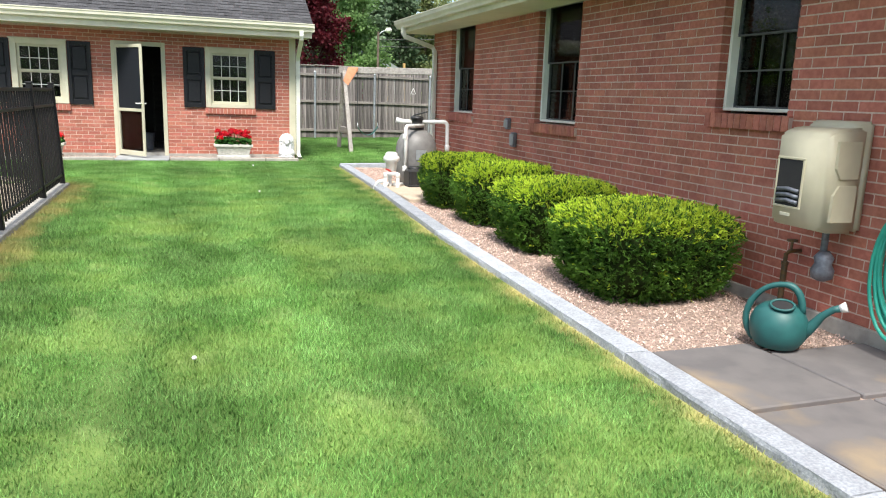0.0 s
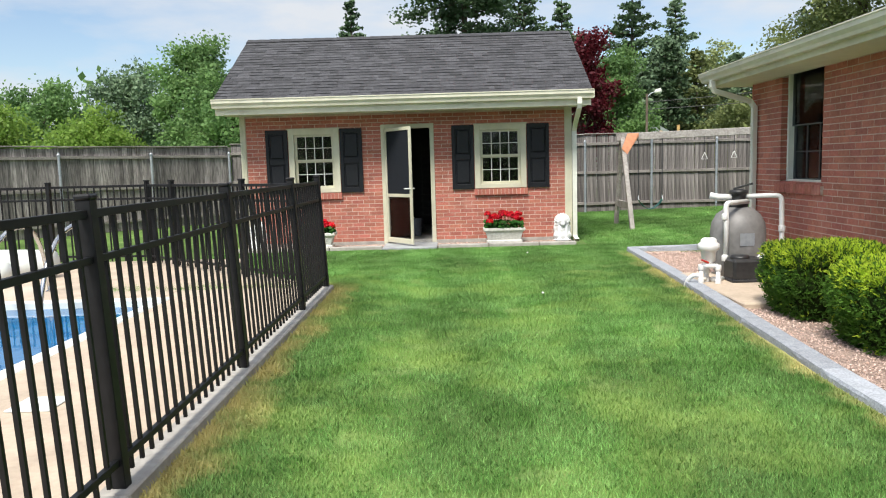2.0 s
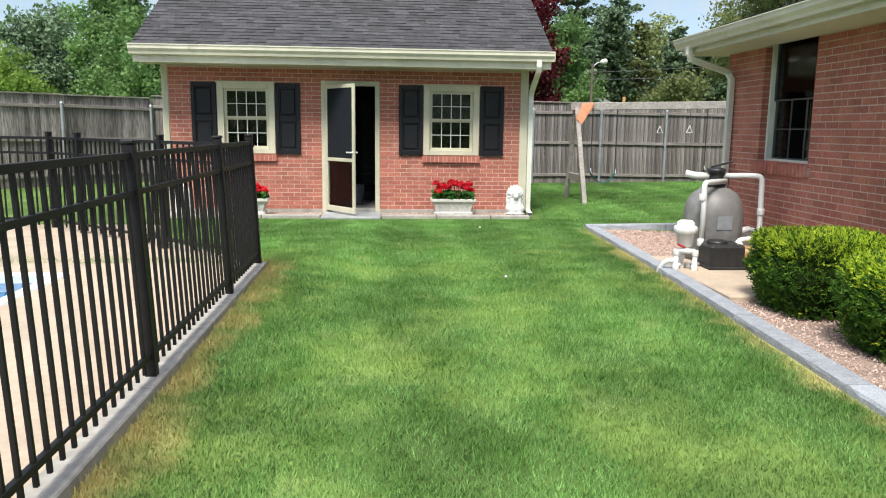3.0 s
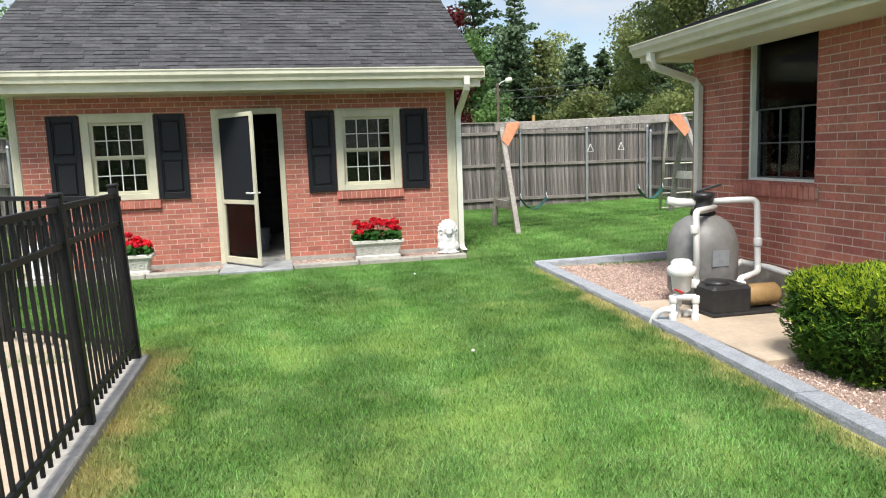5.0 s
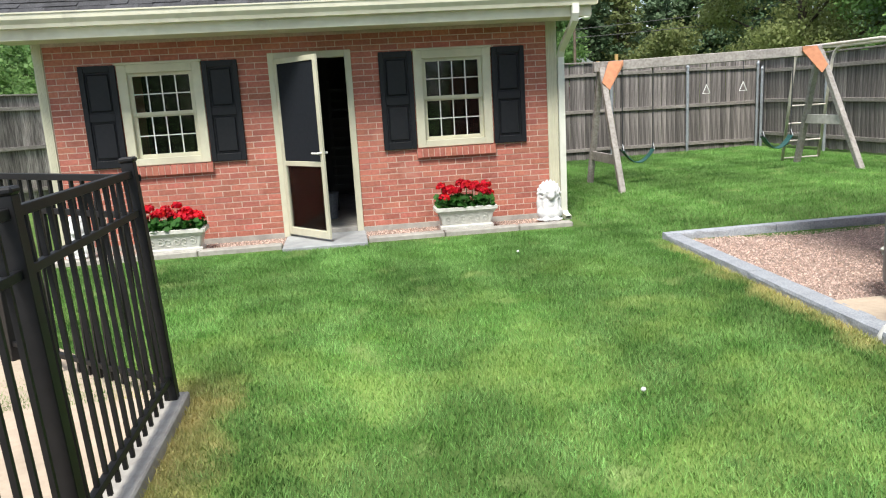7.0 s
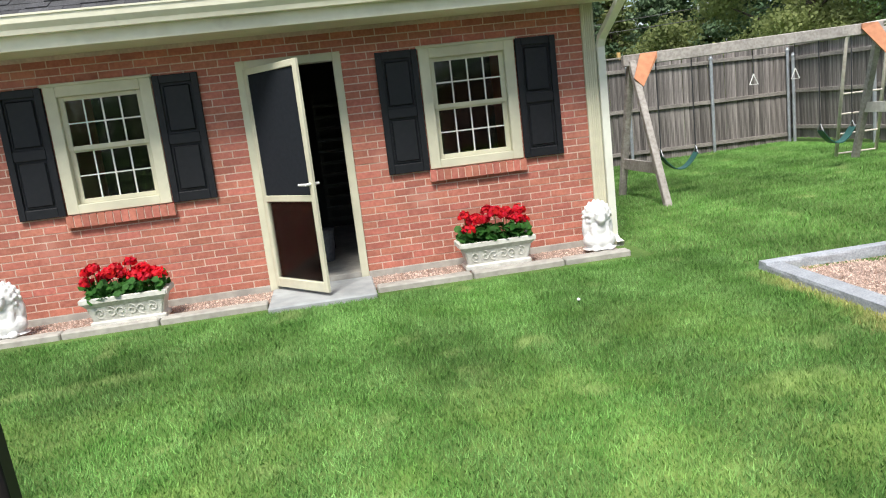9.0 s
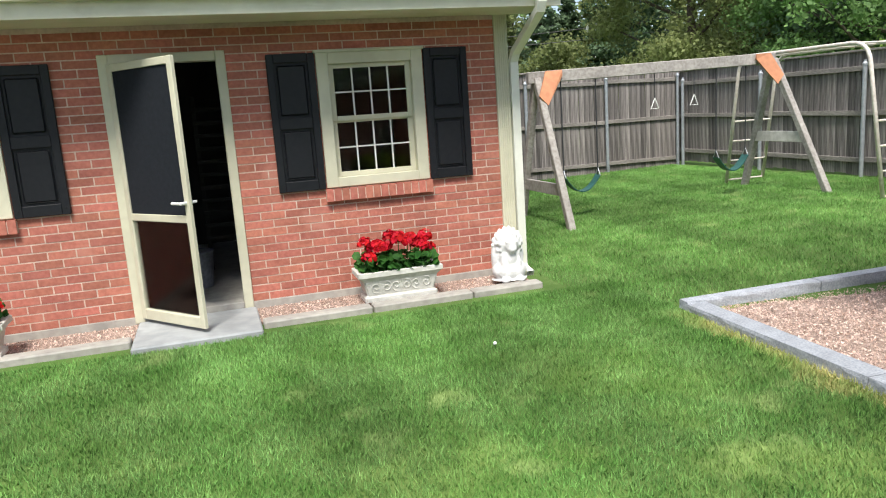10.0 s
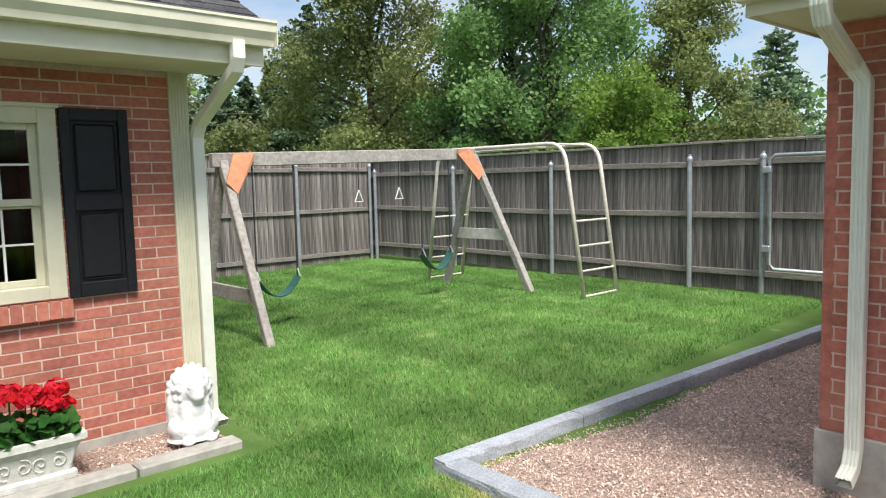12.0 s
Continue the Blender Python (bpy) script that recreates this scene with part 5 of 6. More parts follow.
# ---- swing set and overhead ladder ----
sw = thing("swing_set", "weathered timber swing set with orange plywood gussets", "swing set")
A, B = Vector((3.29, 17.95, 1.83)), Vector((6.88, 17.82, 1.91))
bd = (B - A).normalized()
pd = Vector((-bd.y, bd.x, 0)).normalized()
part("top_beam", beam(bmesh.new(), A - bd * 0.12, B + bd * 0.03, 0.09, 0.15, bevel=0.008), M["beam"], sw)
for o, foot in ((A, -0.10), (B, 0.04)):
    n_foot, f_foot = o - pd * 0.82, o + pd * 0.70
    n_foot = n_foot + bd * 0.06
    if o is B:
        n_foot, f_foot = o - pd * 0.86 + bd * 0.24, o + pd * 0.78 + bd * 0.16
    n_foot.z, f_foot.z = foot - 0.03, foot - 0.03
    for c in (n_foot, f_foot):
        part("leg", beam(bmesh.new(), c, o + (c - o) * 0.02 + Vector((0, 0, 0.02)), 0.09, 0.09, up=(bd.x, bd.y, 0), bevel=0.008), M["beam"], sw)
    fr = 0.72 if o is A else 0.58
    a, b = o + (n_foot - o) * fr, o + (f_foot - o) * fr
    part("cross_brace", beam(bmesh.new(), a, b, 0.04, 0.15, bevel=0.005), M["beam"] if o is A else M["pale_board"], sw)
    # gusset across the leg and the beam
    sgn = 1 if o is A else -1
    bm = bmesh.new()
    base = o - pd * 0.07
    tri = [base + Vector((0, 0, 0.07)) + bd * 0.10 * sgn, base + bd * 0.33 * sgn + Vector((0, 0, 0.07)), base + bd * 0.33 * sgn + Vector((0, 0, 0.0)), base - pd * 0.12 + bd * 0.07 * sgn + Vector((0, 0, -0.36)), base - pd * 0.10 - bd * 0.04 * sgn + Vector((0, 0, -0.24))]
    f0 = [bm.verts.new(v) for v in tri]
    f1 = [bm.verts.new(v - pd * 0.02) for v in tri]
    bm.faces.new(f0)
    bm.faces.new(f1[::-1])
    for i in range(5):
        bm.faces.new((f0[i], f0[(i + 1) % 5], f1[(i + 1) % 5], f1[i]))
    bmesh.ops.recalc_face_normals(bm, faces=bm.faces)
    part("gusset", bm, M["ply"], sw, "orange plywood gusset")
for s0, s1, zs in ((0.34, 0.84, 0.30), (2.68, 3.16, 0.38)):
    swing = new("swing")
    swing.parent = sw
    c0, c1 = A + bd * s0, A + bd * s1
    z_top = c0.z - 0.06
    seat_pts = []
    bm = bmesh.new()
    prev = None
    for i in range(13):
        t = i / 12
        c = c0.lerp(c1, t)
        z = zs + 0.20 * (2 * t - 1) ** 2
        ring = [bm.verts.new((c.x + pd.x * w, c.y + pd.y * w, z + h)) for w, h in ((-0.075, 0), (0.075, 0), (0.075, 0.014), (-0.075, 0.014))]
        if prev:
            for k in range(4):
                bm.faces.new((prev[k], prev[(k + 1) % 4], ring[(k + 1) % 4], ring[k]))
        else:
            bm.faces.new(ring[::-1])
        prev = ring
    bm.faces.new(prev)
    bmesh.ops.recalc_face_normals(bm, faces=bm.faces)
    part("seat", bm, M["seat"], swing, "dark green flexible seat")
    for c in (c0, c1):
        part("chain", tube(bmesh.new(), [(c.x, c.y, zs + 0.2), (c.x, c.y, z_top)], 0.009, 6), M["chain"], swing)
        part("triangle_link", tube(bmesh.new(), [(c.x - pd.x * 0.07, c.y - pd.y * 0.07, zs + 0.2), (c.x, c.y, zs + 0.31), (c.x + pd.x * 0.07, c.y + pd.y * 0.07, zs + 0.2)], 0.006, 6), M["galv"], swing)
for s in (1.72, 2.33):
    tz = thing("trapeze_ring", "small triangular steel hand ring on a chain", "hand ring")
    c = A + bd * s
    zt = c.z - 0.07
    part("chain", tube(bmesh.new(), [(c.x, c.y, zt + 0.005), (c.x, c.y, zt - 0.33)], 0.006, 6), M["chain"], tz)
    part("ring", tube(bmesh.new(), [(c.x, c.y, zt - 0.33), (c.x - bd.x * 0.06, c.y - bd.y * 0.06, zt - 0.47), (c.x + bd.x * 0.06, c.y + bd.y * 0.06, zt - 0.47), (c.x, c.y, zt - 0.33)], 0.008, 8), M["white_pvc"], tz)

mb = thing("overhead_ladder", "old cream painted steel pipe climbing ladder", "climbing frame")
LX0, LX1, LY0, LY1, LZ = 7.02, 7.72, 16.05, 18.95, 1.985
for x in (LX0, LX1):
    gz = lawn_z(x, 16) - 0.02
    pts = [(x, LY0 - 0.0, gz)] + bend((x, LY0 + 0.26, LZ - 0.25), (x, LY0 + 0.30, LZ), (x, LY0 + 0.55, LZ), 6) + bend((x, LY1 - 0.55, LZ), (x, LY1 - 0.30, LZ), (x, LY1 - 0.26, LZ - 0.25), 6) + [(x, LY1, gz)]
    part("side_pipe", tube(bmesh.new(), pts, 0.026, 12), M["pipe_old"], mb, smooth=True)
for k in range(5):
    t = 0.02 + k * 0.19
    for y0, s in ((LY0, 1), (LY1, -1)):
        y, z = y0 + s * 0.26 * t / 1.0, 0.06 + t * 1.62
        if t < 0.75:
            part("rung", tube(bmesh.new(), [(LX0, y, z), (LX1, y, z)], 0.014, 8), M["pipe_old"], mb)
for k in range(7):
    y = LY0 + 0.5 + k * 0.33
    part("rung", tube(bmesh.new(), [(LX0, y, LZ - 0.005), (LX1, y, LZ - 0.005)], 0.014, 8), M["pipe_old"], mb)


# ---- clipped yew hedges ----
def yew(cx, cy, wx, wy, h, seed):
    z0 = gravel_z(cy)
    b = thing("yew_shrub", "clipped green yew shrub with new growth on top, coloured extra bright as if lit", "shrub", "clipped yews", at=(cx, cy, z0))
    rng = np.random.default_rng(seed)
    bm = bmesh.new()
    bmesh.ops.create_icosphere(bm, subdivisions=4, radius=1)

    def shape(d):
        p = 5.2
        s = (np.abs(d[:, 0]) ** p + np.abs(d[:, 1]) ** p + np.abs(d[:, 2]) ** p) ** (-1 / p)
        q = d * s[:, None]
        taper = np.clip(0.84 + 0.18 * (q[:, 2] + 1), 0.8, 1.02)
        q = q * np.stack((taper, taper, np.ones_like(taper)), 1)
        lump = 1 + 0.022 * np.sin(q[:, 0] * 5 + seed) * np.sin(q[:, 1] * 4 + 2 * seed) + 0.025 * np.sin(q[:, 2] * 7 + seed)
        return q * lump[:, None] * np.array((wx / 2, wy / 2, h / 2))
    # closed dark hull under the needles, standing for the shade inside
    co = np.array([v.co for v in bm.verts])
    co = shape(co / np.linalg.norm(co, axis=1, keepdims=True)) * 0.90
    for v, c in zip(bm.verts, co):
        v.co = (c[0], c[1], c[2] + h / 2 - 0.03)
    part("shade_core", bm, M["yew_gap_shade"], b)
    part("stem", tube(bmesh.new(), [(0, 0, -0.05), (0, 0, 0.3)], 0.05), M["trunk"], b)
    area = wx * wy + 2 * h * (wx + wy)
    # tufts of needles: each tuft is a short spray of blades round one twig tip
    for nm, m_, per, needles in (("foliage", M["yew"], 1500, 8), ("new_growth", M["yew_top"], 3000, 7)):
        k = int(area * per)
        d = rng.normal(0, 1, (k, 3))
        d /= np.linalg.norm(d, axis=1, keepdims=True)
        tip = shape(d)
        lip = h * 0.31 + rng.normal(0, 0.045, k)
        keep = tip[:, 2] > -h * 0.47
        # mostly above the lip: fresh shoots plus painted light on the top
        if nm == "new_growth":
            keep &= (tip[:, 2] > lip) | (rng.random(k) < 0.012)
        tip, d = tip[keep], d[keep]
        k = len(tip)
        g = d ** 3
        g /= np.linalg.norm(g, axis=1, keepdims=True)
        tip = tip * (rng.uniform(0.90, 0.995, (k, 1)) + 0.06 * rng.random((k, 1)) ** 5)
        tip[:, 2] += h / 2 - 0.03
        axis = g + np.array((0, 0, 0.45)) + rng.normal(0, 0.38, g.shape)
        axis /= np.linalg.norm(axis, axis=1, keepdims=True)
        base = np.repeat(tip, needles, 0)
        ax = np.repeat(axis, needles, 0)
        out = ax + rng.normal(0, 0.42, base.shape)
        out /= np.linalg.norm(out, axis=1, keepdims=True)
        base = base + ax * rng.uniform(-0.03, 0.012, (len(base), 1))
        side = np.cross(out, rng.normal(0, 1, base.shape))
        side /= np.linalg.norm(side, axis=1, keepdims=True)
        ln, wd = rng.uniform(0.018, 0.038, (len(base), 1)), rng.uniform(0.003, 0.0056, (len(base), 1))
        q = np.stack((base - side * wd * 0.5, base + out * ln * 0.5 - side * wd, base + out * ln, base + out * ln * 0.5 + side * wd), 1)
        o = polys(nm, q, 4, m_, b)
        o["kind"] = "stuff"
    return b


for i, (cx, cy, wx, wy, h) in enumerate(((2.92, 4.76, 1.14, 1.04, 0.69), (2.97, 6.24, 1.04, 0.92, 0.66), (2.98, 7.52, 0.98, 0.88, 0.66), (2.97, 8.72, 0.98, 0.88, 0.66))):
    yew(cx, cy, wx, wy, h, 11 + i)

# ---- pool filter and pump ----
pad = thing("concrete_pad", "tan concrete slab under the pool pump", "slab", kind="structure")
part("slab", cube((2.36, 9.02, -0.15), (3.36, 10.98, 0.0), 0.012), M["deck"], pad)
flt = thing("pool_filter", "grey fibreglass pool sand filter with white pipes", "pool filter", at=(2.98, 10.80, 0.0))
part("tank", lathe(bmesh.new(), [(0.24, 0), (0.25, 0.03), (0.27, 0.06), (0.30, 0.12), (0.305, 0.5), (0.29, 0.60), (0.24, 0.70), (0.15, 0.765), (0.10, 0.78)], sides=32), M["tank"], flt, smooth=True)
part("valve_body", lathe(bmesh.new(), [(0.10, 0.77), (0.11, 0.80), (0.10, 0.83), (0.075, 0.84), (0.08, 0.93), (0.10, 0.94), (0.10, 0.97), (0.05, 0.985)], sides=20), M["black_plastic"], flt, smooth=True)
bm = beam(bmesh.new(), (-0.06, 0, 0.99), (0.14, -0.06, 1.05), 0.035, 0.022)
part("valve_handle", bm, M["black_plastic"], flt)
part("data_label", cube((-0.09, -0.307, 0.36), (0.07, -0.302, 0.50), 0.0), M["galv"], flt, "pale worn label plate")
pipes = (
    ([(0.08, -0.06, 0.845), (-0.18, -0.25, 0.845)] + bend((-0.21, -0.275, 0.845), (-0.255, -0.31, 0.845), (-0.255, -0.31, 0.79), 5) + [(-0.255, -0.32, 0.70), (-0.255, -0.34, 0.20)], 0.029),
    ([(0.08, -0.02, 0.90), (0.28, -0.12, 0.91)] + bend((0.36, -0.16, 0.91), (0.42, -0.18, 0.91), (0.42, -0.18, 0.84), 5) + [(0.42, -0.20, 0.42)] + bend((0.42, -0.20, 0.34), (0.42, -0.22, 0.27), (0.36, -0.26, 0.27), 5) + [(0.16, -0.40, 0.27)] + bend((0.12, -0.42, 0.27), (0.06, -0.46, 0.27), (0.06, -0.46, 0.18), 4), 0.028),
    ([(-0.07, 0.02, 0.89), (-0.22, 0.06, 0.90), (-0.30, 0.08, 0.92)], 0.038),
)
for pts, r in pipes:
    part("white_pipe", tube(bmesh.new(), pts, r, 12), M["white_pvc"], flt, "white plastic pipe", smooth=True)
for at in ((-0.27, -0.32, 0.66), (-0.27, -0.34, 0.2), (0.42, -0.20, 0.5), (0.06, -0.46, 0.14)):
    part("pipe_coupling", lathe(bmesh.new(), [(0.034, 0), (0.037, 0.01), (0.037, 0.06), (0.034, 0.07)], at, 14), M["white_pvc"], flt, smooth=True)
part("union_nut", lathe(bmesh.new(), [(0.055, 0), (0.06, 0.01), (0.06, 0.05), (0.05, 0.06)], (0.06, -0.46, 0.19), 12), M["white_pvc"], flt)
pump = thing("pool_pump", "black pool pump with a tan motor", "pump", at=(2.90, 10.32, 0.0))
part("housing", cube((-0.20, -0.15, 0.0), (0.16, 0.17, 0.25), 0.03), M["black_plastic"], pump)
part("base", cube((-0.22, -0.17, 0.0), (0.45, 0.17, 0.03), 0.008), M["black_plastic"], pump)
part("lid", lathe(bmesh.new(), [(0.10, 0.23), (0.105, 0.26), (0.09, 0.28)], (-0.08, 0, 0), 18), M["black_plastic"], pump, smooth=True)
part("motor", tube(bmesh.new(), [(0.17, 0, 0.13), (0.19, 0, 0.13), (0.46, 0, 0.13), (0.49, 0, 0.13)], [0.085, 0.095, 0.095, 0.075], 18), M["motor"], pump, smooth=True)
for k in range(3):
    part("motor_band", tube(bmesh.new(), [(0.22 + 0.1 * k, 0, 0.13), (0.235 + 0.1 * k, 0, 0.13)], 0.0975, 18), M["motor"], pump)
feed = thing("chlorine_feeder", "white plastic chlorinator with pipes beside the pump", "chlorinator", at=(2.45, 10.24, -0.11))
part("canister", lathe(bmesh.new(), [(0.05, 0.33), (0.072, 0.35), (0.082, 0.46), (0.10, 0.47), (0.115, 0.48), (0.115, 0.53), (0.10, 0.545), (0.085, 0.55), (0.085, 0.58), (0.06, 0.60)], sides=24), M["white_pvc"], feed, smooth=True)
for x, y, z in ((-0.085, -0.02, 0.31), (0.075, -0.09, 0.31), (0.0, 0.06, 0.26)):
    part("leg_pipe", tube(bmesh.new(), [(x, y, -0.05), (x, y, z)], 0.024, 12), M["white_pvc"], feed, smooth=True)
    for e in (0.10, z - 0.06):
        part("pipe_socket", lathe(bmesh.new(), [(0.029, 0), (0.033, 0.008), (0.033, 0.055), (0.029, 0.063)], (x, y, e), 12), M["white_pvc"], feed, smooth=True)
part("cross_pipe", tube(bmesh.new(), [(-0.085, -0.02, 0.30), (0.075, -0.09, 0.30)], 0.026, 12), M["white_pvc"], feed, smooth=True)
part("cross_pipe", tube(bmesh.new(), [(-0.085, -0.02, 0.15), (0.0, 0.06, 0.15)], 0.022, 12), M["white_pvc"], feed, smooth=True)
part("valve_lever", tube(bmesh.new(), [(-0.02, -0.06, 0.335), (-0.10, -0.07, 0.37)], 0.010, 8), M["red"], feed, "red valve lever")
part("side_pipe", tube(bmesh.new(), bend((-0.085, -0.02, 0.19), (-0.20, 0.06, 0.22), (-0.22, 0.10, 0.03), 6), 0.025, 12), M["white_pvc"], feed, smooth=True)
part("link_pipe", tube(bmesh.new(), [(0.05, 0.02, 0.14), (0.2, 0.12, 0.13)], 0.027, 12), M["white_pvc"], feed, smooth=True)
wp = thing("return_pipe", "white plastic pipe running along the foundation", "pipe")
part("pipe", tube(bmesh.new(), [(3.40, 10.85, 0.32), (3.54, 10.6, 0.29), (3.55, 9.6, 0.23), (3.55, 8.3, 0.14)], 0.03, 12), M["white_pvc"], wp, smooth=True)
part("elbow", tube(bmesh.new(), [(3.30, 10.82, 0.30), (3.41, 10.84, 0.32)], 0.036, 12), M["white_pvc"], wp, smooth=True)
cb = thing("power_cable", "black flexible cable lying on the slab", "cable")
part("cable", tube(bmesh.new(), [(3.40, 10.4, 0.06), (3.46, 10.0, 0.02), (3.3, 9.5, 0.015), (3.44, 9.1, 0.015)], 0.012, 8), M["black_plastic"], cb, smooth=True)


# ---- planters, flowers, lion statues ----
def planter(cx, cy, z, seed):
    p = thing("stone_planter", "grey cast stone planter with scroll relief and red geraniums", "planter", "shed planters", at=(cx, cy, z))
    bm = bmesh.new()

    def ring(hx, hy, zz):
        return [bm.verts.new(q) for q in ((-hx, -hy, zz), (hx, -hy, zz), (hx, hy, zz), (-hx, hy, zz))]
    prof = [(0.31, 0.115, 0.0), (0.31, 0.115, 0.035), (0.285, 0.098, 0.048), (0.315, 0.125, 0.17), (0.34, 0.145, 0.20), (0.36, 0.158, 0.212), (0.36, 0.158, 0.25), (0.345, 0.145, 0.257), (0.31, 0.12, 0.25), (0.30, 0.11, 0.20)]
    rings = [ring(*r) for r in prof]
    for a, b in zip(rings, rings[1:]):
        for k in range(4):
            bm.faces.new((a[k], a[(k + 1) % 4], b[(k + 1) % 4], b[k]))
    bm.faces.new(rings[0][::-1])
    bm.faces.new(rings[-1])
    bmesh.ops.bevel(bm, geom=[e for e in bm.edges if abs(e.verts[0].co.z - e.verts[1].co.z) > 0.008], offset=0.012, segments=2, affect="EDGES")
    part("trough", bm, M["planter"], p)
    for s in (-1, 0, 1):
        bm = bmesh.new()
        for k in (-1, 1):
            pts = []
            for a in np.linspace(0.3, 2.6 * math.pi, 26):
                r = 0.008 + 0.0058 * a
                xx, zz = s * 0.17 + k * (0.045 + r * math.cos(a) * 0.8), 0.118 + r * math.sin(a) * (0.9 if k > 0 else -0.9)
                pts.append((xx, -0.096 - 0.032 * max(0, zz - 0.045) / 0.125 - 0.003, zz))
            tube(bm, pts, 0.0045, 6)
        part("scroll_relief", bm, M["planter"], p)
    part("soil", cube((-0.30, -0.11, 0.20), (0.30, 0.11, 0.225)), M["soil"], p)
    rng = np.random.default_rng(seed)
    k = 260
    c = np.stack((rng.uniform(-0.33, 0.33, k), rng.uniform(-0.16, 0.14, k), rng.uniform(0.23, 0.37, k)), 1)
    q = []
    for o in c:
        up = Vector((rng.normal(0, 0.6), rng.normal(-0.4, 0.6), 0.8)).normalized()
        a = up.orthogonal().normalized()
        b = up.cross(a)
        r = rng.uniform(0.022, 0.042)
        q.append([tuple(Vector(o) + r * (math.cos(t) * a + math.sin(t) * b) + up * (0.008 * math.cos(2 * t))) for t in np.linspace(0, 2 * math.pi, 7)[:-1]])
    leaves_ = polys("leaves", np.array(q), 6, M["leaf"], p, "green geranium leaves")
    for j in range(15):
        hx, hy, hz = -0.31 + 0.62 * (j + rng.uniform(0.1, 0.9)) / 15, rng.uniform(-0.13, 0.08), rng.uniform(0.36, 0.50)
        fh = new("flower_head")
        fh.parent = p
        part("stalk", tube(bmesh.new(), [(hx * 0.9, hy * 0.8, 0.22), (hx, hy, hz)], 0.004, 5), M["leaf"], fh)
        q = []
        rad = rng.uniform(0.048, 0.066)
        for _ in range(75):
            d = Vector(rng.normal(0, 1, 3)).normalized()
            d.z = abs(d.z) * 0.9 - 0.2
            d.normalize()
            o = Vector((hx, hy, hz)) + d * rad * rng.uniform(0.75, 1.0)
            u = (d + Vector(rng.normal(0, 0.4, 3))).normalized()
            a = u.orthogonal().normalized()
            b = u.cross(a)
            r = rng.uniform(0.014, 0.022)
            q.append([tuple(o + r * (math.cos(t) * a + math.sin(t) * b)) for t in np.linspace(0.3, 2 * math.pi + 0.3, 6)[:-1]])
        part_ = polys("petals", np.array(q), 5, M["petal"], fh)
    return p


planter(0.56, 14.99, -0.005, 1)
planter(-2.71, 14.90, -0.005, 2)


def lion(cx, cy, z, turn):
    """A seated lion statue as one plain mesh: haunches, chest, mane, muzzle, ears and paws blended."""
    balls = [((0, 0.03, 0.20), (0.150, 0.085, 0.215)), ((0, -0.01, 0.09), (0.158, 0.115, 0.10)), ((0, -0.03, 0.20), (0.10, 0.075, 0.14)), ((0, -0.02, 0.315), (0.10, 0.085, 0.105)), ((0, -0.085, 0.325), (0.062, 0.045, 0.070)),
             ((0, -0.118, 0.292), (0.040, 0.030, 0.032)), ((0, -0.122, 0.318), (0.014, 0.009, 0.028)), ((-0.034, -0.108, 0.352), (0.024, 0.016, 0.011)), ((0.034, -0.108, 0.352), (0.024, 0.016, 0.011)), ((0, -0.105, 0.262), (0.030, 0.022, 0.016)),
             ((-0.062, -0.07, 0.12), (0.036, 0.036, 0.11)), ((0.062, -0.07, 0.12), (0.036, 0.036, 0.11)), ((0, -0.06, 0.10), (0.07, 0.045, 0.10)), ((-0.068, -0.115, 0.022), (0.042, 0.045, 0.025)), ((0.068, -0.115, 0.022), (0.042, 0.045, 0.025)), ((0, 0.0, 0.012), (0.165, 0.125, 0.018))]
    rg = random.Random(6)
    for row, (rad, fwd, n) in enumerate(((0.088, -0.055, 13), (0.112, -0.022, 16), (0.128, 0.018, 18))):
        for k in range(n):
            a = 2 * math.pi * (k + 0.5 * (row % 2)) / n
            drop = 0.75 if math.sin(a) < 0 else 0.0
            balls.append(((rad * math.cos(a) * (1 - 0.1 * drop), fwd + rg.uniform(-0.008, 0.008), 0.315 + rad * math.sin(a) * (1 + drop)), (0.021, 0.020, 0.021 + 0.018 * abs(math.sin(a)))))
    bm = bmesh.new()
    for c, s in balls:
        bmesh.ops.create_icosphere(bm, subdivisions=3, radius=1, matrix=Matrix.Translation(c) @ Matrix.Diagonal((*s, 1)))
    rm = bpy.data.meshes.new("lion_statue")
    bm.to_mesh(rm)
    bm.free()
    ob = new("lion_statue", rm)
    rm.materials.append(M["stone_white"])
    ob.matrix_basis = pose(cx, cy, z, 0, 0, turn)
    r = ob.modifiers.new("blend", "REMESH")
    r.mode, r.voxel_size, r.use_smooth_shade = "VOXEL", 0.0065, True
    tex = bpy.data.textures.new("mane", "CLOUDS")
    tex.noise_scale = 0.035
    sm = ob.modifiers.new("worn", "SMOOTH")
    sm.factor, sm.iterations = 0.5, 5
    dm = ob.modifiers.new("carving", "DISPLACE")
    dm.texture, dm.strength, dm.mid_level = tex, 0.007, 0.5
    return tagged(ob, "white painted seated lion statue on the edging stone", "statue", "lion statues")


lion(1.57, 14.98, 0.0, -4)
lion(-3.72, 14.95, 0.0, 0)


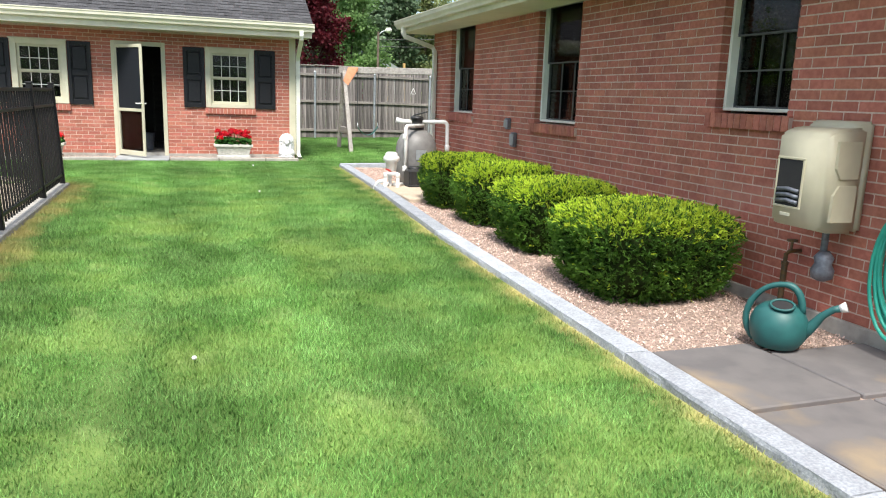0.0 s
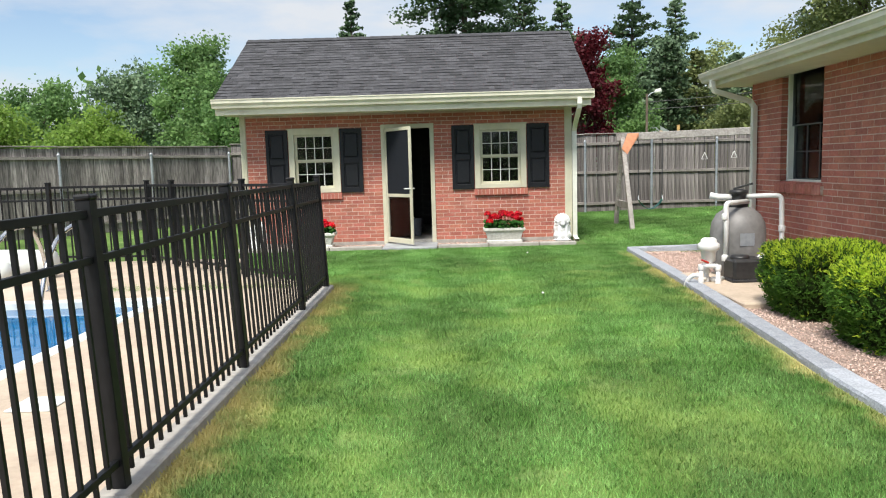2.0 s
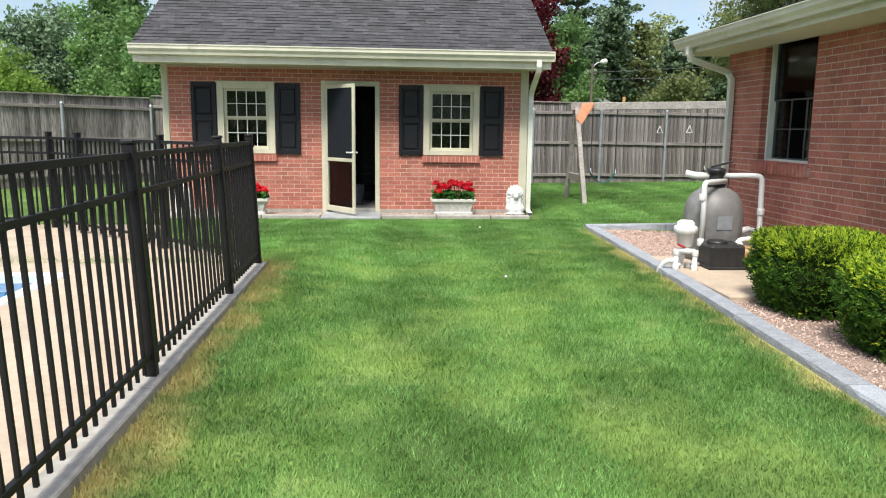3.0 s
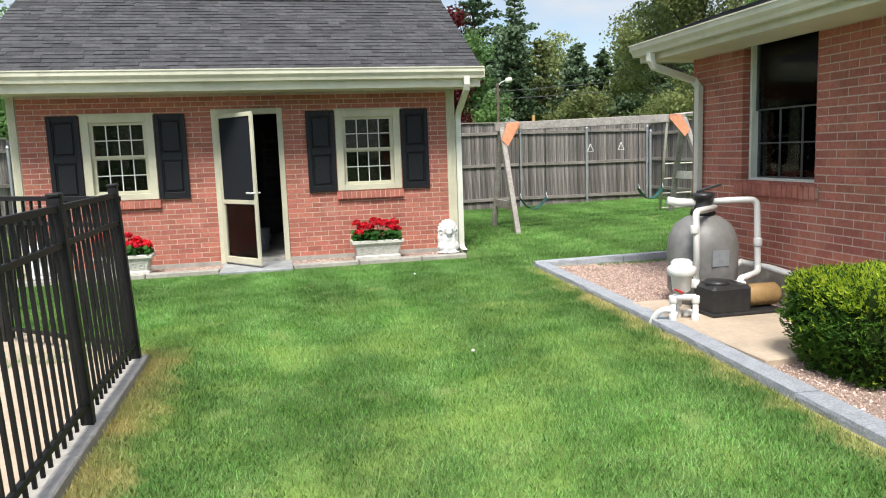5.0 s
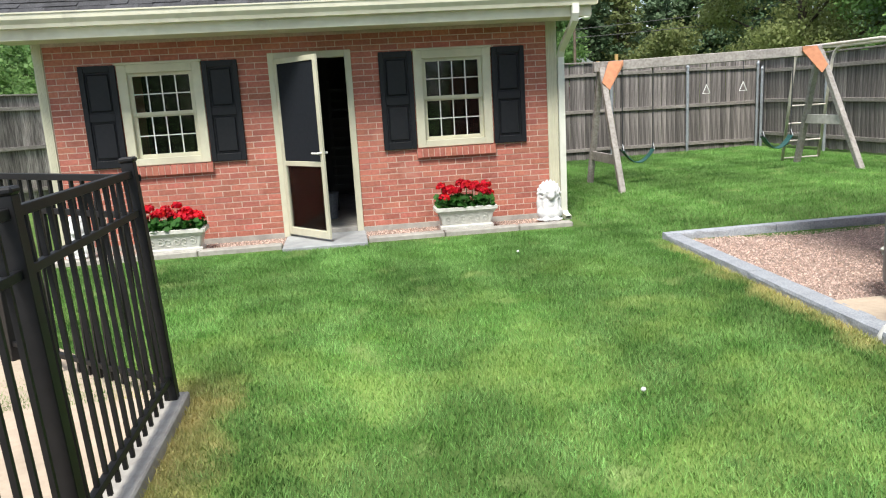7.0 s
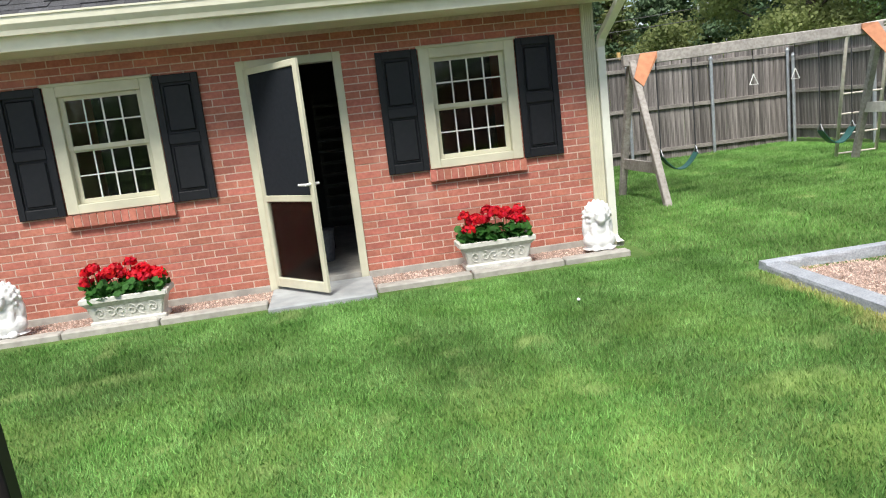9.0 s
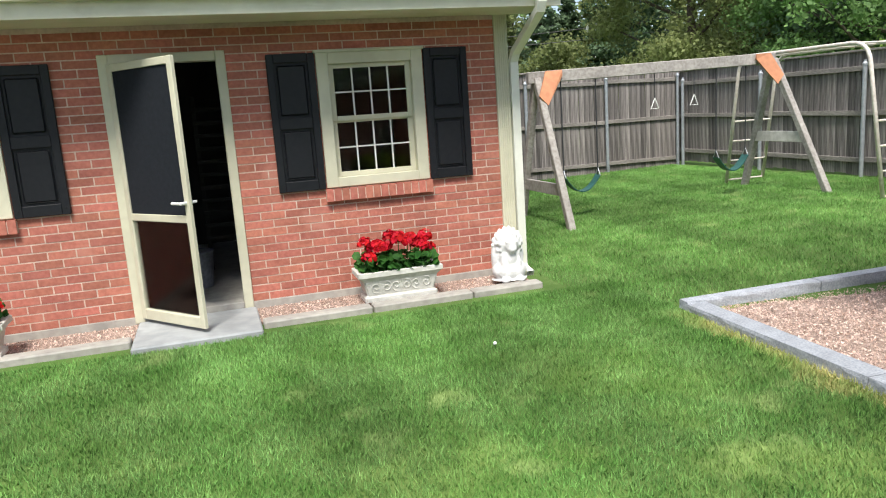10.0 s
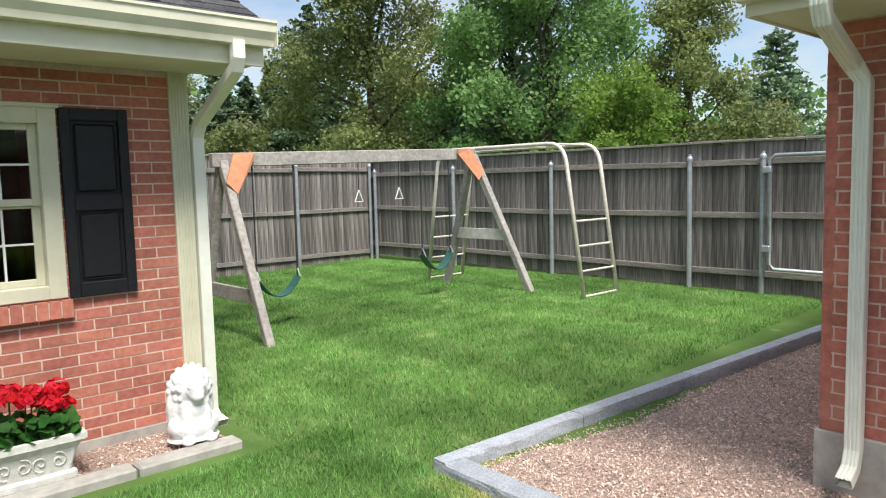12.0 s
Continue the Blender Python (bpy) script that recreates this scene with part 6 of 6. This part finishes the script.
# ---- trees ----
def leaf_cloud(centres, radii, count, size, rng, flat=0.0):
    """Leaf quads scattered through clumps, denser at their skins."""
    centres, radii = np.asarray(centres), np.asarray(radii)
    pick = rng.choice(len(centres), count, p=radii[:, 0] ** 2 / np.sum(radii[:, 0] ** 2))
    d = rng.normal(0, 1, (count, 3))
    d /= np.linalg.norm(d, axis=1, keepdims=True)
    base = centres[pick] + d * radii[pick] * np.clip(np.abs(rng.normal(0.85, 0.32, (count, 1))), 0, 1.45)
    u = rng.normal(0, 1, (count, 3))
    u[:, 2] *= 1 - flat
    u /= np.linalg.norm(u, axis=1, keepdims=True)
    nrm = d + rng.normal(0, 0.6, (count, 3))
    w = np.cross(u, nrm)
    w /= np.linalg.norm(w, axis=1, keepdims=True)
    ln = size * rng.uniform(0.6, 1.3, (count, 1))
    wd = ln * rng.uniform(0.28, 0.45, (count, 1))
    return np.stack((base - u * ln * 0.5, base + w * wd, base + u * ln * 0.5, base - w * wd), 1)


def broadleaf(x, y, h, spread, material, seed, label, count=7000, size=0.16, low=0.12, z=0.0):
    t = thing("tree", label, "tree", at=(x, y, z))
    rng = np.random.default_rng(seed)
    rg = random.Random(seed)
    bm = tube(bmesh.new(), [(0, 0, -0.2), (0.03 * h * rg.uniform(-1, 1), 0, h * 0.35), (0.04 * h * rg.uniform(-1, 1), 0.03 * h * rg.uniform(-1, 1), h * 0.85)], [0.017 * h, 0.012 * h, 0.003 * h], 9)
    cs, rs = [], []
    for k in range(22):
        a, f = k * 2.4 + rg.uniform(-0.4, 0.4), low + (0.92 - low) * (k + rg.random()) / 22
        reach = spread * (1 - 0.75 * max(0, f - 0.35) / 0.65) * rg.uniform(0.55, 1.0)
        e = (reach * math.cos(a), reach * math.sin(a), h * f + 0.06 * h)
        tube(bm, [(0, 0, h * f * 0.75), (e[0] * 0.5, e[1] * 0.5, h * f * 0.92), e], [0.006 * h, 0.004 * h, 0.0015 * h], 6)
        for j in range(7):
            s = rg.uniform(0.09, 0.24) * spread
            cs.append((e[0] * rg.uniform(0.5, 1.12) + rg.uniform(-0.16, 0.16) * spread, e[1] * rg.uniform(0.5, 1.12) + rg.uniform(-0.16, 0.16) * spread, e[2] + rg.uniform(-0.22, 0.18) * spread))
            rs.append((s, s, s * rg.uniform(0.6, 0.9)))
    for k in range(9):
        s = rg.uniform(0.30, 0.42) * spread * (1 - 0.06 * k)
        cs.append((rg.uniform(-0.25, 0.25) * spread, rg.uniform(-0.25, 0.25) * spread, h * (low + (0.86 - low) * k / 8)))
        rs.append((s, s, s))
    for k in range(3):
        s = rg.uniform(0.14, 0.24) * spread
        cs.append((rg.uniform(-0.2, 0.2) * spread, rg.uniform(-0.2, 0.2) * spread, h * rg.uniform(0.85, 0.97)))
        rs.append((s, s, s * 1.3))
    part("trunk", bm, M["trunk"], t)
    o = polys("crown", leaf_cloud(cs, rs, int(count * 1.25), size, rng), 4, material, t)
    o["kind"] = "stuff"
    return t


def conifer(x, y, h, spread, material, seed, label, count=7000, size=0.2, droop=0.12, open_=0.5, z=0.0):
    t = thing("conifer_tree", label, "tree", at=(x, y, z))
    rng = np.random.default_rng(seed)
    rg = random.Random(seed)
    bm = tube(bmesh.new(), [(0, 0, -0.2), (0, 0, h * 0.5), (0, 0, h)], [0.018 * h, 0.011 * h, 0.002 * h], 8)
    cs, rs = [], []
    k, f = 0, 0.10
    while f < 0.98:
        reach = spread * (1 - f) ** 0.7 * rg.uniform(0.5, 1.15) + 0.12
        for j in range(5):
            a = k * 1.1 + j * 1.257 + rg.uniform(-0.3, 0.3)
            r = reach * rg.uniform(0.5, 1.2)
            e = (r * math.cos(a), r * math.sin(a), h * f - droop * r + 0.25 * rg.random())
            tube(bm, [(0, 0, h * f), e], [0.004 * h, 0.0015 * h], 5)
            for q in (0.45, 0.8, 1.0):
                s = max(0.12, r * 0.26 * rg.uniform(0.7, 1.2))
                cs.append((e[0] * q, e[1] * q, h * f + (e[2] - h * f) * q))
                rs.append((s * 1.15, s * 1.15, s * 0.6))
        f += (0.055 + 0.03 * open_) * (1.15 - f) + 0.008
        k += 1
    cs.append((0, 0, h))
    rs.append((0.12, 0.12, 0.35))
    part("trunk", bm, M["trunk"], t)
    o = polys("crown", leaf_cloud(cs, rs, int(count * 1.2), size, rng, 0.4), 4, material, t)
    o["kind"] = "stuff"
    return t


# G1 and G5 hold extra blue: distance haze mixed into the leaf colour
G1 = leaf_mat("foliage_hazy_mid_green", (0.217, 0.357, 0.120), (0.125, 0.227, 0.078), 0.9)
G2 = leaf_mat("foliage_bright_green", (0.237, 0.362, 0.069), (0.150, 0.250, 0.048), 0.9)
G3 = leaf_mat("foliage_olive", (0.285, 0.330, 0.125), (0.165, 0.205, 0.078), 1.1)
G4 = leaf_mat("foliage_dark_pine", (0.101, 0.162, 0.078), (0.061, 0.108, 0.051), 1.0, 0.2)
G5 = leaf_mat("foliage_hazy_soft_pine", (0.209, 0.298, 0.168), (0.129, 0.204, 0.115), 1.0, 0.25)
G6 = leaf_mat("foliage_pale_spring", (0.32, 0.36, 0.16), (0.22, 0.27, 0.11), 1.0)
RM = leaf_mat("foliage_red_maple", (0.13, 0.012, 0.020), (0.065, 0.007, 0.012), 2.0, 0.3)

# left of the shed, beyond the board fence
broadleaf(-10.7, 33, 6.4, 2.5, G1, 21, "leafy green tree behind the board fence", 22000, 0.14, 0.08)
broadleaf(-15.3, 37, 5.9, 3.0, G5, 22, "broad green tree behind the board fence", 15000, 0.17)
broadleaf(-18.9, 36, 5.2, 3.2, G1, 23, "broad green tree behind the board fence", 14000, 0.17)
broadleaf(-19.6, 31, 5.3, 1.7, G6, 24, "pale young leafy tree behind the board fence", 2600, 0.16, 0.3)
broadleaf(-17.0, 29, 3.4, 2.8, G2, 25, "low bright green tree behind the board fence", 14000, 0.14, 0.05)
broadleaf(-12.7, 28, 3.2, 2.4, G2, 26, "low bright green tree behind the board fence", 13000, 0.14, 0.05)
broadleaf(-8.2, 29, 4.6, 2.4, G1, 27, "leafy green tree behind the board fence", 15000, 0.14, 0.06)
broadleaf(-21.5, 27, 4.1, 3.0, G1, 28, "broad green tree behind the board fence", 12000, 0.16, 0.05)
# behind the shed
conifer(-5.9, 46, 11.0, 2.0, G4, 31, "thin dark conifer standing far behind", 6000, 0.20)
conifer(0.4, 34, 12.4, 4.6, G4, 32, "dark spruce rising behind the shed", 30000, 0.18, 0.2, 0.0)
conifer(-2.3, 40, 7.8, 2.8, G5, 33, "green conifer behind the shed", 9000, 0.20)
conifer(3.7, 42, 10.6, 3.4, G4, 34, "dark pine behind the shed", 14000, 0.20, 0.12, 0.1)
conifer(6.0, 44, 10.2, 3.4, G4, 35, "dark pine far behind", 13000, 0.20, 0.12, 0.1)
conifer(10.6, 47, 12.4, 3.2, G4, 36, "tall dark pine far behind", 12000, 0.22)
conifer(13.9, 49.5, 11.3, 2.6, G5, 37, "tall open pine far behind", 8000, 0.22)
broadleaf(7.4, 37, 6.2, 2.2, G1, 38, "mid green tree beyond the fence", 15000, 0.15)
broadleaf(11.8, 45, 7.6, 2.8, G5, 83, "soft green tree far beyond the fence", 16000, 0.18, 0.08)
broadleaf(16.6, 50, 8.2, 2.4, G6, 39, "pale spring tree far behind", 3600, 0.2, 0.3)
broadleaf(3.85, 26.4, 5.2, 1.75, RM, 40, "dark red maple behind the board fence", 15000, 0.11, 0.15)
# dark evergreen row beyond the back fence
for i in range(12):
    conifer(9.6 + i * 1.6, 41.0 + 0.5 * (i % 3), 6.3 + 1.4 * ((i * 7) % 4) / 4, 1.9, (G5, G4, G3)[i % 3], 50 + i, "dense green conifer in a far row", 6500, 0.2, 0.02, 0.0)
# behind the fence corner
conifer(18.2, 39.5, 9.4, 3.4, G4, 71, "open pine with layered branches", 11000, 0.2, -0.05, 0.9)
broadleaf(15.6, 31.4, 12.0, 3.9, G3, 73, "olive green leafy tree behind the fence", 52000, 0.13, 0.05)
broadleaf(16.8, 24.8, 11.5, 3.7, G1, 74, "large green tree behind the fence", 44000, 0.13, 0.05)
broadleaf(14.2, 20.4, 3.9, 1.9, G2, 75, "bright green shrub behind the fence", 14000, 0.10, 0.05)
broadleaf(19.6, 21.8, 7.0, 2.2, G3, 76, "dark olive tree with drooping twigs behind the fence", 24000, 0.11, 0.08)
broadleaf(18.6, 27.6, 11.0, 3.6, G5, 78, "soft green tree behind the fence", 15000, 0.16, 0.08)
conifer(33.0, 25.0, 7.7, 3.2, G5, 79, "layered pine far behind the fence", 12000, 0.2, -0.04, 0.8)
broadleaf(22.4, 20.6, 3.3, 1.8, G6, 80, "pale scrubby bush behind the fence", 9000, 0.11, 0.05)
broadleaf(12.6, 36.0, 3.4, 2.4, G3, 81, "low olive tree behind the fence", 9000, 0.15, 0.05)
broadleaf(25.0, 36.0, 7.0, 3.6, G1, 82, "broad green tree behind the fence", 13000, 0.18)


def far_woods():
    rng = np.random.default_rng(90)
    cs, rs = [], []
    for k in range(900):
        # full circle: the unseen part behind the camera is added to darken window reflections
        a = rng.uniform(-math.pi, math.pi)
        r = rng.uniform(54, 66)
        s = rng.uniform(1.4, 2.8)
        cs.append((r * math.sin(a), r * math.cos(a), rng.uniform(0.5, 6.2)))
        rs.append((s, s, s * 1.1))
    o = polys("far_woods", leaf_cloud(cs, rs, 60000, 0.62, rng), 4, G1)
    return tagged(o, "far green woodland edge beyond the gardens, continued unseen behind the camera", "woods", kind="stuff")


far_woods()

# ---- beyond the fence: neighbouring roof, pole, wires, lamp ----
nb = thing("neighbour_house", "small white house with grey-green roof beyond the fence", "house", at=(8.5, 38.0, 0))
part("wall", cube((-1.6, 0, 0), (1.6, 4, 2.6)), M["far_wall"], nb)
bm = bmesh.new()
vs = [bm.verts.new(p) for p in ((-1.9, -0.3, 2.5), (-1.9, 4.3, 2.5), (0, -0.3, 3.55), (0, 4.3, 3.55), (1.9, -0.3, 2.5), (1.9, 4.3, 2.5))]
for f in ((0, 2, 3, 1), (2, 4, 5, 3), (0, 4, 2), (1, 3, 5), (0, 1, 5, 4)):
    bm.faces.new([vs[i] for i in f])
bmesh.ops.recalc_face_normals(bm, faces=bm.faces)
part("roof", bm, M["far_roof"], nb)
pole = thing("utility_pole", "wooden utility pole with a small lamp", "pole", at=(8.05, 34.0, 0))
part("shaft", tube(bmesh.new(), [(0, 0, -0.3), (0, 0, 4.1)], [0.06, 0.05], 10), M["pole"], pole)
part("arm", tube(bmesh.new(), bend((0, 0, 3.9), (0.1, 0, 4.15), (0.36, 0, 4.17), 5), 0.025, 8), M["galv"], pole)
part("lamp", tube(bmesh.new(), [(0.32, 0, 4.15), (0.40, 0, 4.18), (0.56, 0, 4.20), (0.62, 0, 4.19)], [0.05, 0.11, 0.12, 0.06], 14), M["spout"], pole, "pale lamp head", smooth=True)
for k, (z0, z1) in enumerate(((3.75, 6.3), (3.45, 5.5))):
    wr = thing("overhead_wire", "thin grey overhead wire beyond the fence", "wire")
    pts = [(8.05 + 24 * t, 34.0 + 3 * t, z0 + (z1 - z0) * t - 0.9 * 4 * t * (1 - t) * 0.3) for t in np.linspace(0, 1, 15)]
    part("wire", tube(bmesh.new(), pts, 0.014, 5), M["cable"], wr)
    for q in (5.2, 5.6):
        f = q / 24
        part("insulator", tube(bmesh.new(), [(8.05 + q, 34.0 + 3 * f, z0 + (z1 - z0) * f - 3.6 * f * (1 - f) * 0.3 + e) for e in (-0.16, 0.0, 0.16)], [0.03, 0.05, 0.03], 8), M["white_pvc"], wr, "white insulator") if not k else None
for x, y, h in ((8.27, 30.35, 2.6), (7.55, 30.1, 2.4)):
    st = thing("yellow_stake", "yellow timber stake behind the fence", "stake", at=(x, y, 0))
    part("stake", cube((-0.05, -0.04, 0), (0.05, 0.04, h), 0.006), M["yellow_wood"], st)

# ---- dandelion heads on the lawn ----
for x, y in ((-0.25, 3.9), (0.6, 9.9), (0.8, 13.4)):
    dn = thing("dandelion", "white dandelion seed head in the grass", "dandelion", "dandelions", at=(x, y, lawn_z(x, y)))
    dn.scale = (0.75, 0.75, 0.75)
    part("stalk", tube(bmesh.new(), [(0, 0, 0), (0.004, 0, 0.045)], 0.002, 5), M["leaf"], dn)
    part("seed_head", lathe(bmesh.new(), [(0.003, 0.042), (0.014, 0.048), (0.018, 0.058), (0.013, 0.069), (0.003, 0.073)], sides=10), M["stone_white"], dn)
